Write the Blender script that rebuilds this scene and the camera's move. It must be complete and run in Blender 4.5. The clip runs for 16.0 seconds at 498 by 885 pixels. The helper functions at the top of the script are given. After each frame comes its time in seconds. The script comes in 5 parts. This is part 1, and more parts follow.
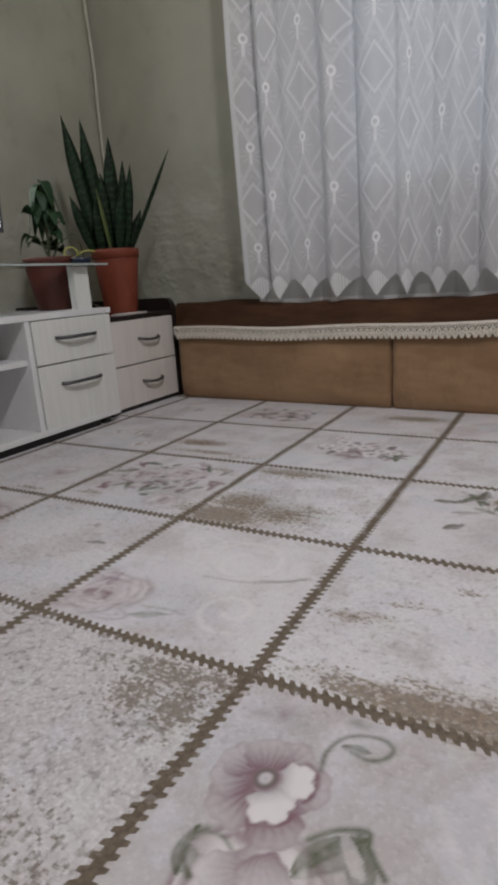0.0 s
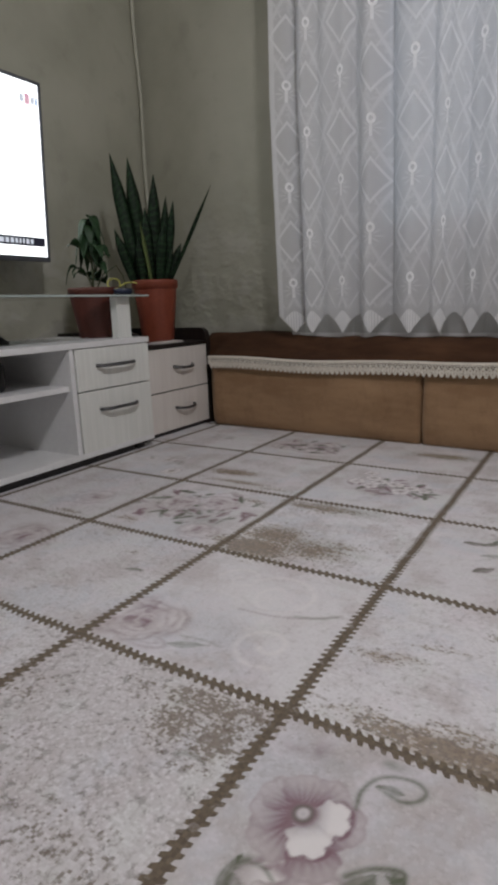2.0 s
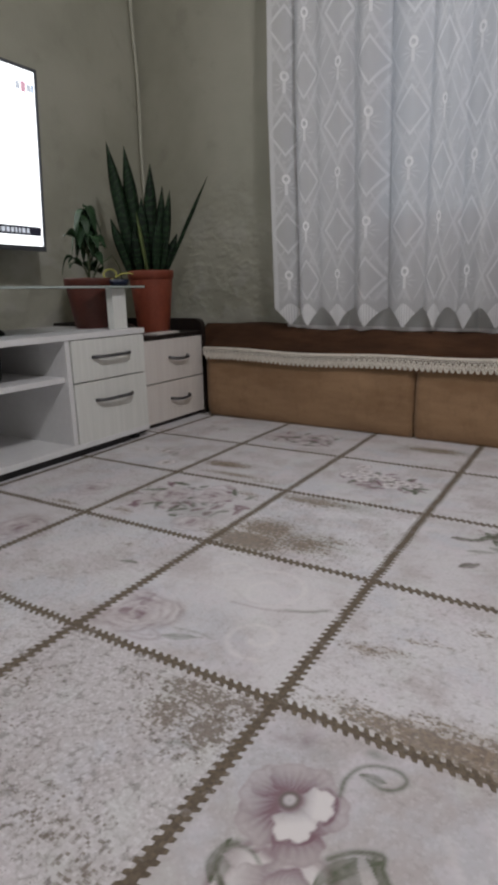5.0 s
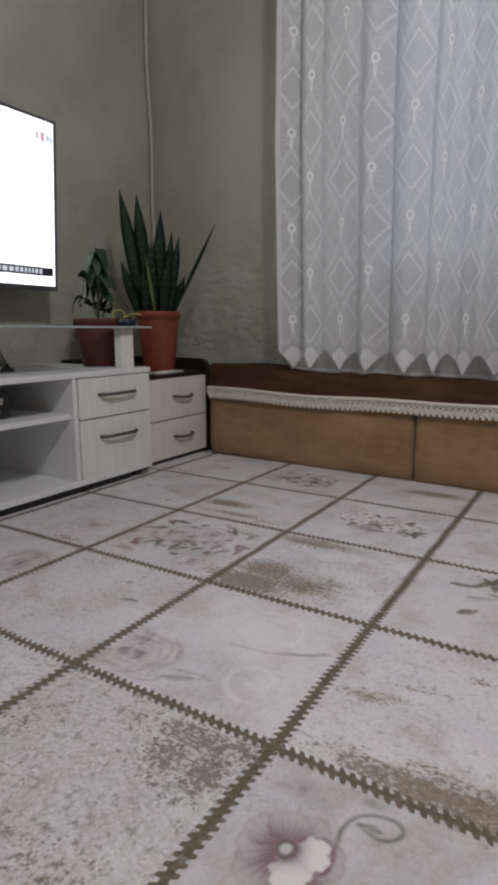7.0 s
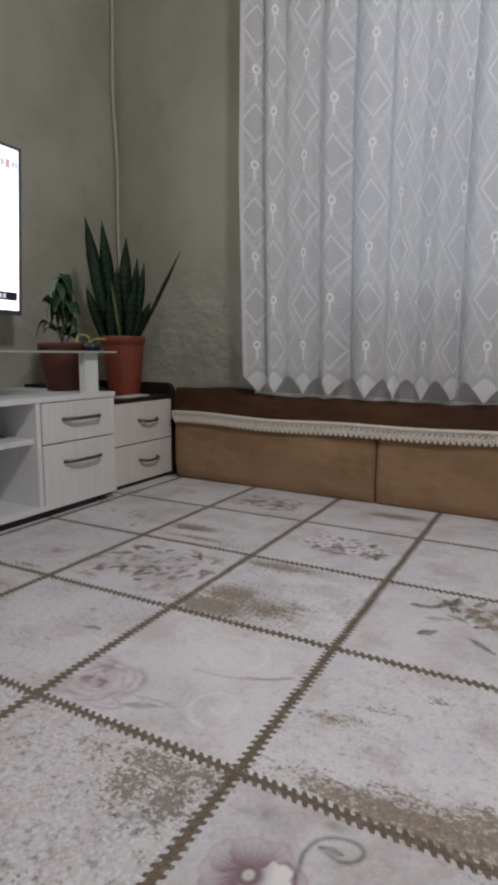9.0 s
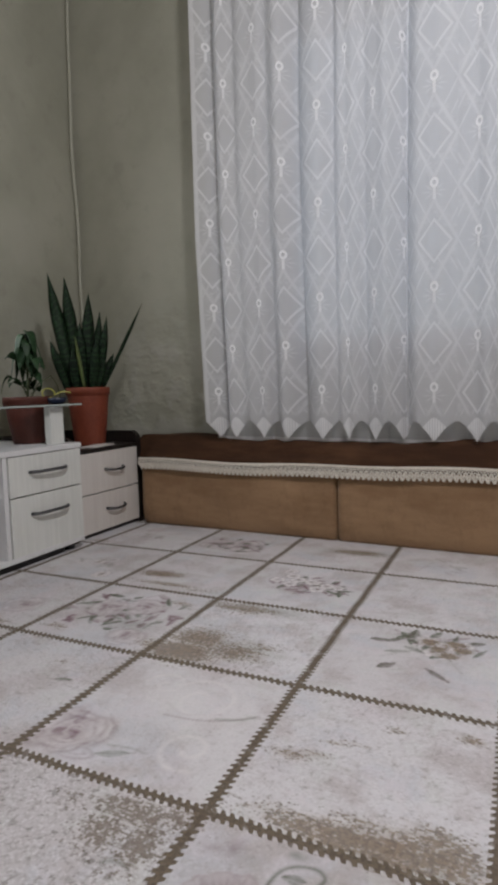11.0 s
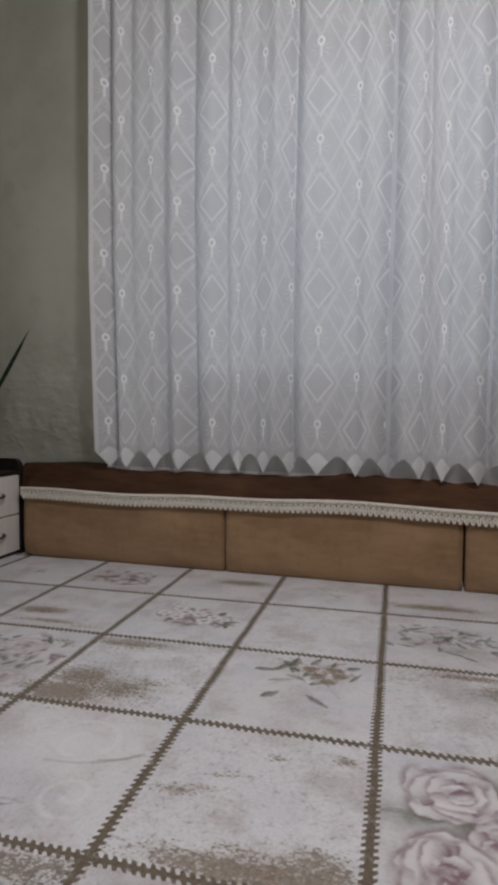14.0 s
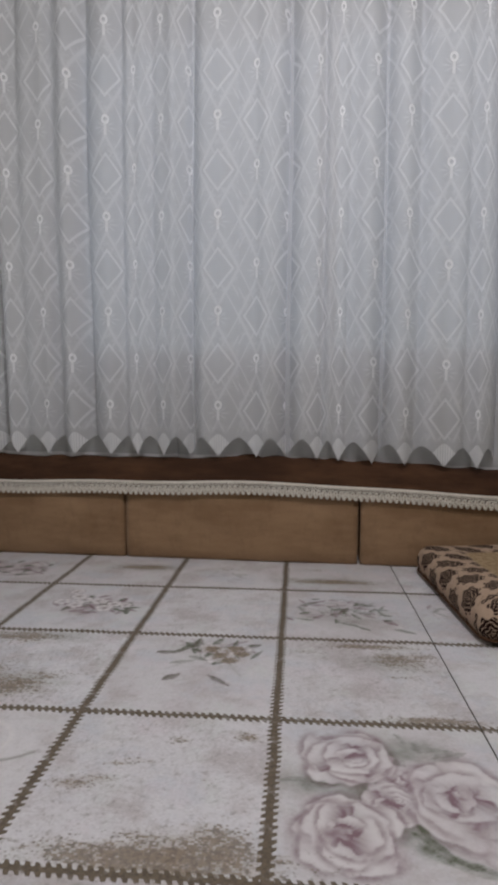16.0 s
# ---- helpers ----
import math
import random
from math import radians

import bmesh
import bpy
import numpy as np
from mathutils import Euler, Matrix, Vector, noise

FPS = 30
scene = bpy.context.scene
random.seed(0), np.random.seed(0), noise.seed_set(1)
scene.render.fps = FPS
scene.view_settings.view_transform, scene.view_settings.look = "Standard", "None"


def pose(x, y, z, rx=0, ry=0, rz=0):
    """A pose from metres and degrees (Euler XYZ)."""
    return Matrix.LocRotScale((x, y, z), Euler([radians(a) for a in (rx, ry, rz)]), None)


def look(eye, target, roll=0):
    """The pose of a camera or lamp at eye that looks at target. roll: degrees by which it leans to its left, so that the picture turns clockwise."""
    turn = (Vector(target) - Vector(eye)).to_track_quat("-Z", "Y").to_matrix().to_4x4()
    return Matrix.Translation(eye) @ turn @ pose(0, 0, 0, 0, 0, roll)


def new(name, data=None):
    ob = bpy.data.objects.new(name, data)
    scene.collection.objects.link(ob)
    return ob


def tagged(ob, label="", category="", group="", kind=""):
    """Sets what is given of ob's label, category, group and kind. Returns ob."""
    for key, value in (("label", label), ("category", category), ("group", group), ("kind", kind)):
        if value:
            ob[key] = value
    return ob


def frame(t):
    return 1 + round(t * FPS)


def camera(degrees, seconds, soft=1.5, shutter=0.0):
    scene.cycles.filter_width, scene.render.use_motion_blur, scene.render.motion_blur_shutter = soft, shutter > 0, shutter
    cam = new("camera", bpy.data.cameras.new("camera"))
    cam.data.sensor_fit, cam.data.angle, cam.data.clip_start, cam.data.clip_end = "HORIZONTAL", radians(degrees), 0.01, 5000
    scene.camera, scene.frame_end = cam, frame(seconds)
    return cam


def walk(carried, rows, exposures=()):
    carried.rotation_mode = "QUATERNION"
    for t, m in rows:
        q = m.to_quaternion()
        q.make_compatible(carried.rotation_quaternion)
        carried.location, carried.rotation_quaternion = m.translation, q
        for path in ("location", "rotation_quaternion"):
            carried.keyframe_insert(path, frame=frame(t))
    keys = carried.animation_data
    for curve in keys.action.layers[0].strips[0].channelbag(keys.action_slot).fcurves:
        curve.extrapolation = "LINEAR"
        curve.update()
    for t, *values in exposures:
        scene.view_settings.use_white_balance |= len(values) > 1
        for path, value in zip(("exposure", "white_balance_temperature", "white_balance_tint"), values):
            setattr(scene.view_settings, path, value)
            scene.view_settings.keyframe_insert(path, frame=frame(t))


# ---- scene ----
cam = camera(46.3, 16.0, soft=3.9)
PATH = [
    (0, (0.34, -0.554, 0.492), (-0.623, 1.116, -0.04), -3.7),
    (0.5, (0.332, -0.56, 0.496), (-0.662, 1.096, -0.022), -3.1),
    (1, (0.33, -0.572, 0.506), (-0.69, 1.071, 0.0), -2.9),
    (1.5, (0.33, -0.586, 0.52), (-0.706, 1.063, 0.062), -1.8),
    (2, (0.331, -0.601, 0.535), (-0.701, 1.051, 0.078), -2.0),
    (2.5, (0.331, -0.602, 0.548), (-0.672, 1.045, 0.018), -1.7),
    (3, (0.341, -0.603, 0.55), (-0.651, 1.047, 0.007), -2.7),
    (3.5, (0.343, -0.604, 0.552), (-0.644, 1.048, 0.008), -2.4),
    (4, (0.342, -0.605, 0.554), (-0.646, 1.046, 0.008), -2.0),
    (6.5, (0.348, -0.634, 0.574), (-0.691, 1.028, 0.179), -0.3),
    (7, (0.35, -0.636, 0.577), (-0.676, 1.039, 0.197), -0.0),
    (7.5, (0.35, -0.634, 0.574), (-0.635, 1.067, 0.202), 0.4),
    (8, (0.355, -0.637, 0.578), (-0.615, 1.074, 0.215), 0.7),
    (8.5, (0.357, -0.641, 0.581), (-0.595, 1.086, 0.248), 0.8),
    (11, (0.419, -0.704, 0.622), (-0.426, 1.101, 0.445), -1.6),
    (11.5, (0.422, -0.714, 0.622), (-0.386, 1.112, 0.503), -0.8),
    (12, (0.424, -0.725, 0.628), (-0.335, 1.124, 0.546), -0.3),
    (12.5, (0.425, -0.727, 0.629), (-0.286, 1.142, 0.564), -0.0),
    (13, (0.428, -0.731, 0.633), (-0.216, 1.162, 0.573), -0.0),
    (13.5, (0.431, -0.74, 0.641), (-0.126, 1.179, 0.567), -0.0),
    (14, (0.428, -0.74, 0.643), (-0.061, 1.197, 0.556), 0.3),
    (14.5, (0.43, -0.739, 0.643), (0.009, 1.214, 0.538), 0.0),
    (15, (0.431, -0.735, 0.639), (0.092, 1.232, 0.511), -0.0),
    (15.5, (0.437, -0.727, 0.642), (0.2, 1.254, 0.492), 0.2),
    (16, (0.438, -0.723, 0.639), (0.273, 1.265, 0.492), 0.1),
]
walk(cam, [(t, look(eye, target, roll)) for t, eye, target, roll in PATH], exposures=[(0, 0.10), (0.5, 0.14), (1.5, 0.0), (2, -0.02), (3, -0.01), (3.5, 0.03), (4, 0.0), (6.5, -0.02), (8.5, 0.0),
           (11, 0.15), (12, 0.15), (13, 0.07), (13.5, -0.04), (16, -0.08)])

# ---- world, lamps, exposure ----
world = bpy.data.worlds.new("sky")
scene.world = world
world.use_nodes = True
wn = world.node_tree.nodes
sky = wn.new("ShaderNodeTexSky")
sky.sky_type, sky.sun_disc = "NISHITA", False
sky.sun_elevation, sky.sun_rotation = radians(35), radians(180)
wn["Background"].inputs[1].default_value = 0.012
world.node_tree.links.new(sky.outputs[0], wn["Background"].inputs[0])


def lamp(name, kind, m, power, colour, **more):
    data = bpy.data.lights.new(name, kind)
    data.energy, data.color = power, colour
    if kind == "AREA":
        data.shape, data.size, data.size_y = "RECTANGLE", more["size"], more["size_y"]
    else:
        data.shadow_soft_size = more["size"]
    ob = new(name, data)
    ob.matrix_world = m
    return ob


NORTH = Matrix.Translation((-1.75, 1.82, 0)) @ Matrix.Rotation(radians(-2.3), 4, "Z")
CEIL = 2.98
BACK = 0.115  # plaster of the curtain wall behind the plane of NORTH
lamp("window_daylight", "AREA", NORTH @ pose(2.31, 0.32, 1.55, -90, 0, 0), 3.8, (0.78, 0.85, 1.0), size=2.40, size_y=1.48)
lamp("ceiling_lamp_light", "POINT", pose(0.60, -0.20, 2.32), 86, (0.985, 0.965, 0.995), size=0.13)

# ---- materials ----


class Nodes:
    """Short names for building a node material."""

    def __init__(self, name):
        self.mat = bpy.data.materials.new(name)
        self.mat.use_nodes = True
        self.tree = self.mat.node_tree
        self.bsdf = self.tree.nodes["Principled BSDF"]
        self.out = self.tree.nodes["Material Output"]

    def put(self, socket, value):
        if hasattr(value, "is_linked"):
            self.tree.links.new(value, socket)
        elif isinstance(value, tuple) and len(value) == 3 and socket.type == "RGBA":
            socket.default_value = (*value, 1)
        else:
            socket.default_value = value

    def add(self, kind, *inputs, **named):
        n = self.tree.nodes.new(kind)
        for i, v in enumerate(inputs):
            if v is not None:
                self.put(n.inputs[i], v)
        for k, v in named.items():
            self.put(n.inputs[k], v)
        return n

    def m(self, op, a, b=0.0, c=0.0):
        n = self.tree.nodes.new("ShaderNodeMath")
        n.operation = op
        for i, v in enumerate((a, b, c)):
            self.put(n.inputs[i], v)
        return n.outputs[0]

    def coords(self, kind="Object"):
        return self.add("ShaderNodeTexCoord").outputs[kind]

    def noise(self, scale, detail=3.0, rough=0.55, vector=None, stretch=None):
        v = vector or self.coords()
        if stretch:
            v = self.add("ShaderNodeMapping", v, Scale=stretch).outputs[0]
        return self.add("ShaderNodeTexNoise", Vector=v, Scale=scale, Detail=detail, Roughness=rough).outputs["Fac"]

    def step(self, value, lo, hi):
        n = self.add("ShaderNodeMapRange", value, lo, hi, 0.0, 1.0)
        n.interpolation_type = "SMOOTHSTEP"
        return n.outputs[0]

    def mix(self, fac, a, b):
        n = self.tree.nodes.new("ShaderNodeMix")
        n.data_type = "RGBA"
        self.put(n.inputs[0], fac)
        self.put(n.inputs[6], a)
        self.put(n.inputs[7], b)
        return n.outputs[2]

    def bump(self, height, strength=0.3, distance=0.002):
        return self.add("ShaderNodeBump", Strength=strength, Distance=distance, Height=height).outputs[0]

    def done(self, colour=None, rough=None, metal=None, normal=None, **more):
        for key, v in (("Base Color", colour), ("Roughness", rough), ("Metallic", metal), ("Normal", normal)):
            if v is not None:
                self.put(self.bsdf.inputs[key], v)
        for k, v in more.items():
            self.put(self.bsdf.inputs[k.replace("_", " ")], v)
        return self.mat


def plain(name, a, b, scale, rough, bump=0.1, stretch=None, metal=0.0, fine=None, **more):
    """A surface that varies between two colours at two scales, with fine relief."""
    k = Nodes(name)
    big = k.noise(scale, 3, 0.6, stretch=stretch)
    small = k.noise(fine or scale * 14, 2, 0.6, stretch=stretch)
    fac = k.step(k.m("ADD", k.m("MULTIPLY", big, 0.65), k.m("MULTIPLY", small, 0.35)), 0.34, 0.66)
    r = k.m("ADD", rough - 0.06, k.m("MULTIPLY", big, 0.12))
    return k.done(k.mix(fac, a, b), r, metal, k.bump(small, bump, 0.001), **more)


def wall_paint():
    k = Nodes("painted_plaster")
    co = k.coords()
    big = k.noise(1.6, 4, 0.6)
    mid = k.noise(7, 4, 0.65)
    fine = k.noise(120, 2, 0.6)
    col = k.mix(k.step(big, 0.35, 0.65), (0.335, 0.332, 0.268), (0.405, 0.398, 0.328))
    # knife marks and flaked patches of filler low on the wall
    z = k.add("ShaderNodeSeparateXYZ", co).outputs[2]
    low = k.step(z, 1.25, 0.65)
    trowel = k.noise(5.0, 3, 0.55, stretch=(1.0, 1.0, 1.25))
    patch = k.m("MULTIPLY", k.step(trowel, 0.50, 0.60), low)
    col = k.mix(k.m("MULTIPLY", patch, 0.38), col, (0.47, 0.465, 0.43))
    grime = k.m("MULTIPLY", k.step(mid, 0.55, 0.72), 0.25)
    col = k.mix(grime, col, (0.22, 0.215, 0.17))
    ridge = k.m("ADD", k.m("MULTIPLY", k.m("MULTIPLY", low, k.step(trowel, 0.36, 0.66)), 1.3), k.m("ADD", k.m("MULTIPLY", mid, 0.7), k.m("MULTIPLY", fine, 0.10)))
    return k.done(col, 0.72, None, k.bump(ridge, 0.85, 0.007))


def rug_print():
    """Printed rug: pale squares with worn stains and faded flowers, framed by brown zip-like stitching."""
    k = Nodes("printed_rug")
    xyz = k.add("ShaderNodeSeparateXYZ", k.coords())
    x, y = xyz.outputs[0], xyz.outputs[1]
    S = 0.40
    attr = k.add("ShaderNodeAttribute")
    attr.attribute_name = "motif"
    rgb = k.add("ShaderNodeSeparateColor", attr.outputs["Color"])
    stain, pink, green, ink = rgb.outputs[0], rgb.outputs[1], rgb.outputs[2], attr.outputs["Alpha"]
    warp = k.m("MULTIPLY", k.m("SUBTRACT", k.noise(9, 2), 0.5), 0.008)

    def off(c):
        u = k.m("DIVIDE", k.m("ADD", c, warp), S)
        return k.m("MULTIPLY", k.m("SUBTRACT", u, k.m("ROUND", u)), S)

    def zip_line(d, along, pitch, spine, tooth, slant):
        """A worn spine crossed by short slanting stitches."""
        ad = k.m("ABSOLUTE", d)
        ph = k.m("MULTIPLY", k.m("ADD", along, k.m("MULTIPLY", d, slant)), 2 * math.pi / pitch)
        wave = k.step(k.m("COSINE", ph), -0.55, 0.45)
        reach = k.m("ADD", spine, k.m("MULTIPLY", wave, tooth))
        return k.step(k.m("SUBTRACT", ad, reach), 0.0012, -0.0012)

    edge = k.m("MULTIPLY", k.m("SUBTRACT", k.noise(60, 2), 0.5), 0.006)
    dy, dx = k.m("ADD", off(y), edge), k.m("ADD", off(x), edge)
    rows = zip_line(dy, x, 0.0150, 0.0046, 0.0076, 0.45)
    cols = zip_line(dx, y, 0.0145, 0.0062, 0.0070, -0.35)
    seam = k.m("GREATER_THAN", x, 0.70)
    cols = k.m("MULTIPLY", cols, k.m("SUBTRACT", 1.0, k.m("MULTIPLY", seam, k.m("LESS_THAN", x, 0.9))))
    line = k.m("MAXIMUM", rows, cols)
    worn = k.step(k.noise(35, 4, 0.7), 0.30, 0.46)
    line = k.m("MULTIPLY", line, k.m("ADD", 0.62, k.m("MULTIPLY", worn, 0.38)))
    # each square has its own tone
    cell = k.add("ShaderNodeCombineXYZ", k.m("FLOOR", k.m("DIVIDE", x, S)), k.m("FLOOR", k.m("DIVIDE", y, S)), 0.0)
    tone = k.add("ShaderNodeTexWhiteNoise", Vector=cell.outputs[0]).outputs["Value"]
    pale = k.mix(tone, (0.695, 0.673, 0.692), (0.760, 0.752, 0.782))
    cloud = k.noise(6, 4, 0.6)
    pale = k.mix(k.m("MULTIPLY", k.step(cloud, 0.44, 0.64), 0.80), pale, (0.53, 0.482, 0.488))
    pale = k.mix(k.m("MULTIPLY", k.step(k.noise(13, 4, 0.65, stretch=(0.6, 1.4, 1)), 0.52, 0.68), 0.45), pale, (0.50, 0.475, 0.46))
    tattr = k.add("ShaderNodeAttribute")
    tattr.attribute_name = "ground_tone"
    pale = k.mix(tattr.outputs["Fac"], pale, (0.475, 0.435, 0.435))
    pale = k.mix(k.m("MULTIPLY", k.step(k.noise(4.3, 4, 0.65), 0.48, 0.62), 0.60), pale, (0.575, 0.59, 0.635))
    tint = k.noise(9, 3, 0.6, stretch=(1.0, 1.0, 0.0))
    pale = k.mix(k.m("MULTIPLY", k.step(tint, 0.52, 0.66), 0.35), pale, (0.72, 0.655, 0.695))
    pale = k.mix(k.m("MULTIPLY", k.step(tint, 0.46, 0.34), 0.35), pale, (0.655, 0.685, 0.665))
    pattr = k.add("ShaderNodeAttribute")
    pattr.attribute_name = "pebble"
    peb = pattr.outputs["Fac"]
    # tufts of the weave, each of its own tone
    tuft = k.add("ShaderNodeCombineXYZ", k.m("FLOOR", k.m("DIVIDE", x, 0.0046)), k.m("FLOOR", k.m("DIVIDE", y, 0.0040)), 0.0)
    tuft = k.add("ShaderNodeTexWhiteNoise", Vector=tuft.outputs[0]).outputs["Value"]
    soft_tuft = k.m("ADD", k.m("MULTIPLY", tuft, 0.5), k.m("MULTIPLY", k.noise(150, 2, 0.7), 0.5))
    pale = k.mix(k.m("MULTIPLY", k.step(soft_tuft, 0.50, 0.80), k.m("ADD", 0.15, k.m("MULTIPLY", peb, 0.25))), pale, (0.40, 0.37, 0.37))
    pale = k.mix(k.m("MULTIPLY", k.step(soft_tuft, 0.45, 0.22), k.m("ADD", 0.14, k.m("MULTIPLY", peb, 0.22))), pale, (0.86, 0.85, 0.87))
    # speckle like worn plaster
    speck = k.noise(95, 4, 0.72)
    streak = k.noise(38, 4, 0.7, stretch=(0.45, 1.5, 1))
    grain = k.m("MULTIPLY", k.step(speck, 0.50, 0.66), k.m("ADD", 0.09, k.m("MULTIPLY", k.step(cloud, 0.40, 0.62), 0.30)))
    grain = k.m("MINIMUM", k.m("MULTIPLY", grain, k.m("ADD", 0.8, k.m("MULTIPLY", peb, 1.5))), 0.95)
    col = k.mix(grain, pale, (0.33, 0.30, 0.295))
    vor = k.add("ShaderNodeTexVoronoi", Vector=k.coords(), Scale=85.0)
    vor.voronoi_dimensions = "2D"
    pit = k.m("MULTIPLY", k.step(vor.outputs["Distance"], 0.42, 0.75), peb)
    col = k.mix(k.m("MULTIPLY", pit, k.m("MULTIPLY", k.step(k.noise(30, 4, 0.75), 0.44, 0.62), 0.75)), col, (0.30, 0.275, 0.27))
    fleck = k.m("MULTIPLY", k.step(k.noise(48, 4, 0.75), 0.585, 0.64), k.m("ADD", 0.12, k.m("MULTIPLY", peb, 0.88)))
    col = k.mix(k.m("MULTIPLY", fleck, 0.55), col, (0.15, 0.132, 0.12))
    # motif layers
    col = k.mix(k.m("MINIMUM", k.m("MULTIPLY", ink, 0.9), 1.0), col, (0.82, 0.79, 0.79))
    col = k.mix(k.m("MINIMUM", k.m("MULTIPLY", pink, 0.92), 0.95), col, (0.205, 0.108, 0.136))
    col = k.mix(k.m("MINIMUM", k.m("MULTIPLY", green, 0.95), 0.92), col, (0.082, 0.098, 0.052))
    wash = k.m("MULTIPLY", k.step(k.m("ADD", stain, k.m("MULTIPLY", k.m("SUBTRACT", streak, 0.5), 0.9)), 0.18, 0.80), k.step(stain, 0.02, 0.20))
    col = k.mix(k.m("MULTIPLY", wash, k.m("SUBTRACT", 0.62, k.m("MULTIPLY", peb, 0.42))), col, k.mix(k.step(k.noise(20, 3, 0.6), 0.40, 0.60), (0.32, 0.275, 0.225), (0.265, 0.178, 0.100)))
    eat = k.m("ADD", k.m("MULTIPLY", speck, 0.42), k.m("ADD", k.m("MULTIPLY", streak, 0.38), k.m("MULTIPLY", tuft, 0.20)))
    stain_mask = k.step(k.m("ADD", k.m("MULTIPLY", stain, 0.80), k.m("MULTIPLY", k.m("SUBTRACT", eat, 0.5), 2.6)), 0.30, 0.62)
    stain_mask = k.m("MULTIPLY", stain_mask, k.step(stain, 0.02, 0.15))
    col = k.mix(k.m("MULTIPLY", stain_mask, 0.70), col, k.mix(k.m("MULTIPLY", peb, 0.75), k.mix(k.step(speck, 0.42, 0.62), (0.265, 0.192, 0.122), (0.125, 0.098, 0.072)), (0.150, 0.115, 0.082)))
    brown = k.mix(k.m("ADD", k.m("MULTIPLY", k.noise(90, 2), 0.6), k.m("MULTIPLY", tuft, 0.4)), (0.072, 0.054, 0.038), (0.205, 0.158, 0.110))
    col = k.mix(line, col, brown)
    weave = k.m("ADD", k.m("MULTIPLY", k.noise(420, 1), 0.6), k.m("MULTIPLY", cloud, 0.4))
    return k.done(col, 0.78, None, k.bump(weave, 0.25, 0.0012), Sheen_Weight=0.05)


def lace_curtain():
    """White net with woven diamonds and little bows; denser thread where the pattern runs."""
    k = Nodes("lace_net")
    uv = k.add("ShaderNodeSeparateXYZ", k.coords("UV"))
    u, v = uv.outputs[0], uv.outputs[1]
    P, H = 0.122, 0.378
    a = k.m("DIVIDE", u, P)
    col_no = k.m("FLOOR", a)
    fa = k.m("MULTIPLY", k.m("SUBTRACT", k.m("FRACT", a), 0.5), P)
    half = k.m("MULTIPLY", k.m("MODULO", col_no, 2.0), 0.5)
    fv = k.m("MULTIPLY", k.m("SUBTRACT", k.m("FRACT", k.m("ADD", k.m("DIVIDE", v, H), half)), 0.5), H)
    ax, ay = k.m("ABSOLUTE", fa), k.m("ABSOLUTE", fv)

    def diamond(w, h, lo, hi):
        d = k.m("ADD", k.m("DIVIDE", ax, w), k.m("DIVIDE", ay, h))
        return d, k.m("MULTIPLY", k.step(d, lo - 0.10, lo), k.step(d, hi + 0.10, hi))

    d_in, ring = diamond(0.046, 0.080, 0.92, 1.00)
    _, frame_line = diamond(0.061, 0.150, 0.96, 1.03)
    # long lines that run on past the diamonds to the next column
    slope = k.m("ABSOLUTE", k.m("SUBTRACT", k.m("DIVIDE", ay, 0.150), k.m("DIVIDE", ax, 0.061)))
    cross_line = k.m("MULTIPLY", k.step(k.m("ABSOLUTE", k.m("SUBTRACT", slope, 0.26)), 0.060, 0.025), k.step(ay, 0.040, 0.075))
    # bow: a loop on a stem over a spray of threads, half way between the diamonds
    by = k.m("SUBTRACT", ay, H / 2)
    sgn = k.m("MULTIPLY", by, k.m("SIGN", fv))
    loop_r = k.m("SQRT", k.m("ADD", k.m("POWER", k.m("DIVIDE", fa, 0.0105), 2.0), k.m("POWER", k.m("DIVIDE", k.m("SUBTRACT", sgn, 0.022), 0.017), 2.0)))
    loop = k.m("MULTIPLY", k.step(loop_r, 0.40, 0.62), k.step(loop_r, 1.30, 1.02))
    stem = k.m("MULTIPLY", k.step(ax, 0.0055, 0.0035), k.step(k.m("ABSOLUTE", k.m("ADD", sgn, 0.016)), 0.028, 0.020))
    spray_at = k.m("ADD", sgn, 0.010)
    spray_r = k.m("SQRT", k.m("ADD", k.m("POWER", fa, 2.0), k.m("POWER", spray_at, 2.0)))
    spoke = k.step(k.m("COSINE", k.m("MULTIPLY", k.m("ARCTAN2", fa, spray_at), 8.0)), 0.25, 0.75)
    spray = k.m("MULTIPLY", k.m("MULTIPLY", spoke, k.step(spray_r, 0.040, 0.016)), k.step(spray_r, 0.004, 0.010))
    bow = k.m("MAXIMUM", k.m("MAXIMUM", loop, k.m("MULTIPLY", stem, 0.8)), k.m("MULTIPLY", spray, 0.34))
    lattice = k.m("MAXIMUM", k.m("MULTIPLY", frame_line, 0.32), k.m("MULTIPLY", cross_line, 0.30))
    inner = k.m("MULTIPLY", k.m("MULTIPLY", k.step(d_in, 1.15, 1.35), k.step(d_in, 2.6, 1.5)), k.m("MULTIPLY", k.step(k.noise(60, 3, 0.7, vector=k.coords("UV")), 0.40, 0.65), 0.26))
    # dense pointed leaves along the hem
    ham = k.step(v, 0.098, 0.090)
    leaf_w = k.m("MULTIPLY", k.m("POWER", k.m("MAXIMUM", k.m("SUBTRACT", 1.0, k.m("ABSOLUTE", k.m("SUBTRACT", k.m("DIVIDE", v, 0.05), 1.0))), 0.0), 0.75), 0.041)
    rib = k.step(k.m("ABSOLUTE", k.m("SUBTRACT", k.m("FRACT", k.m("DIVIDE", u, 0.0075)), 0.5)), 0.12, 0.30)
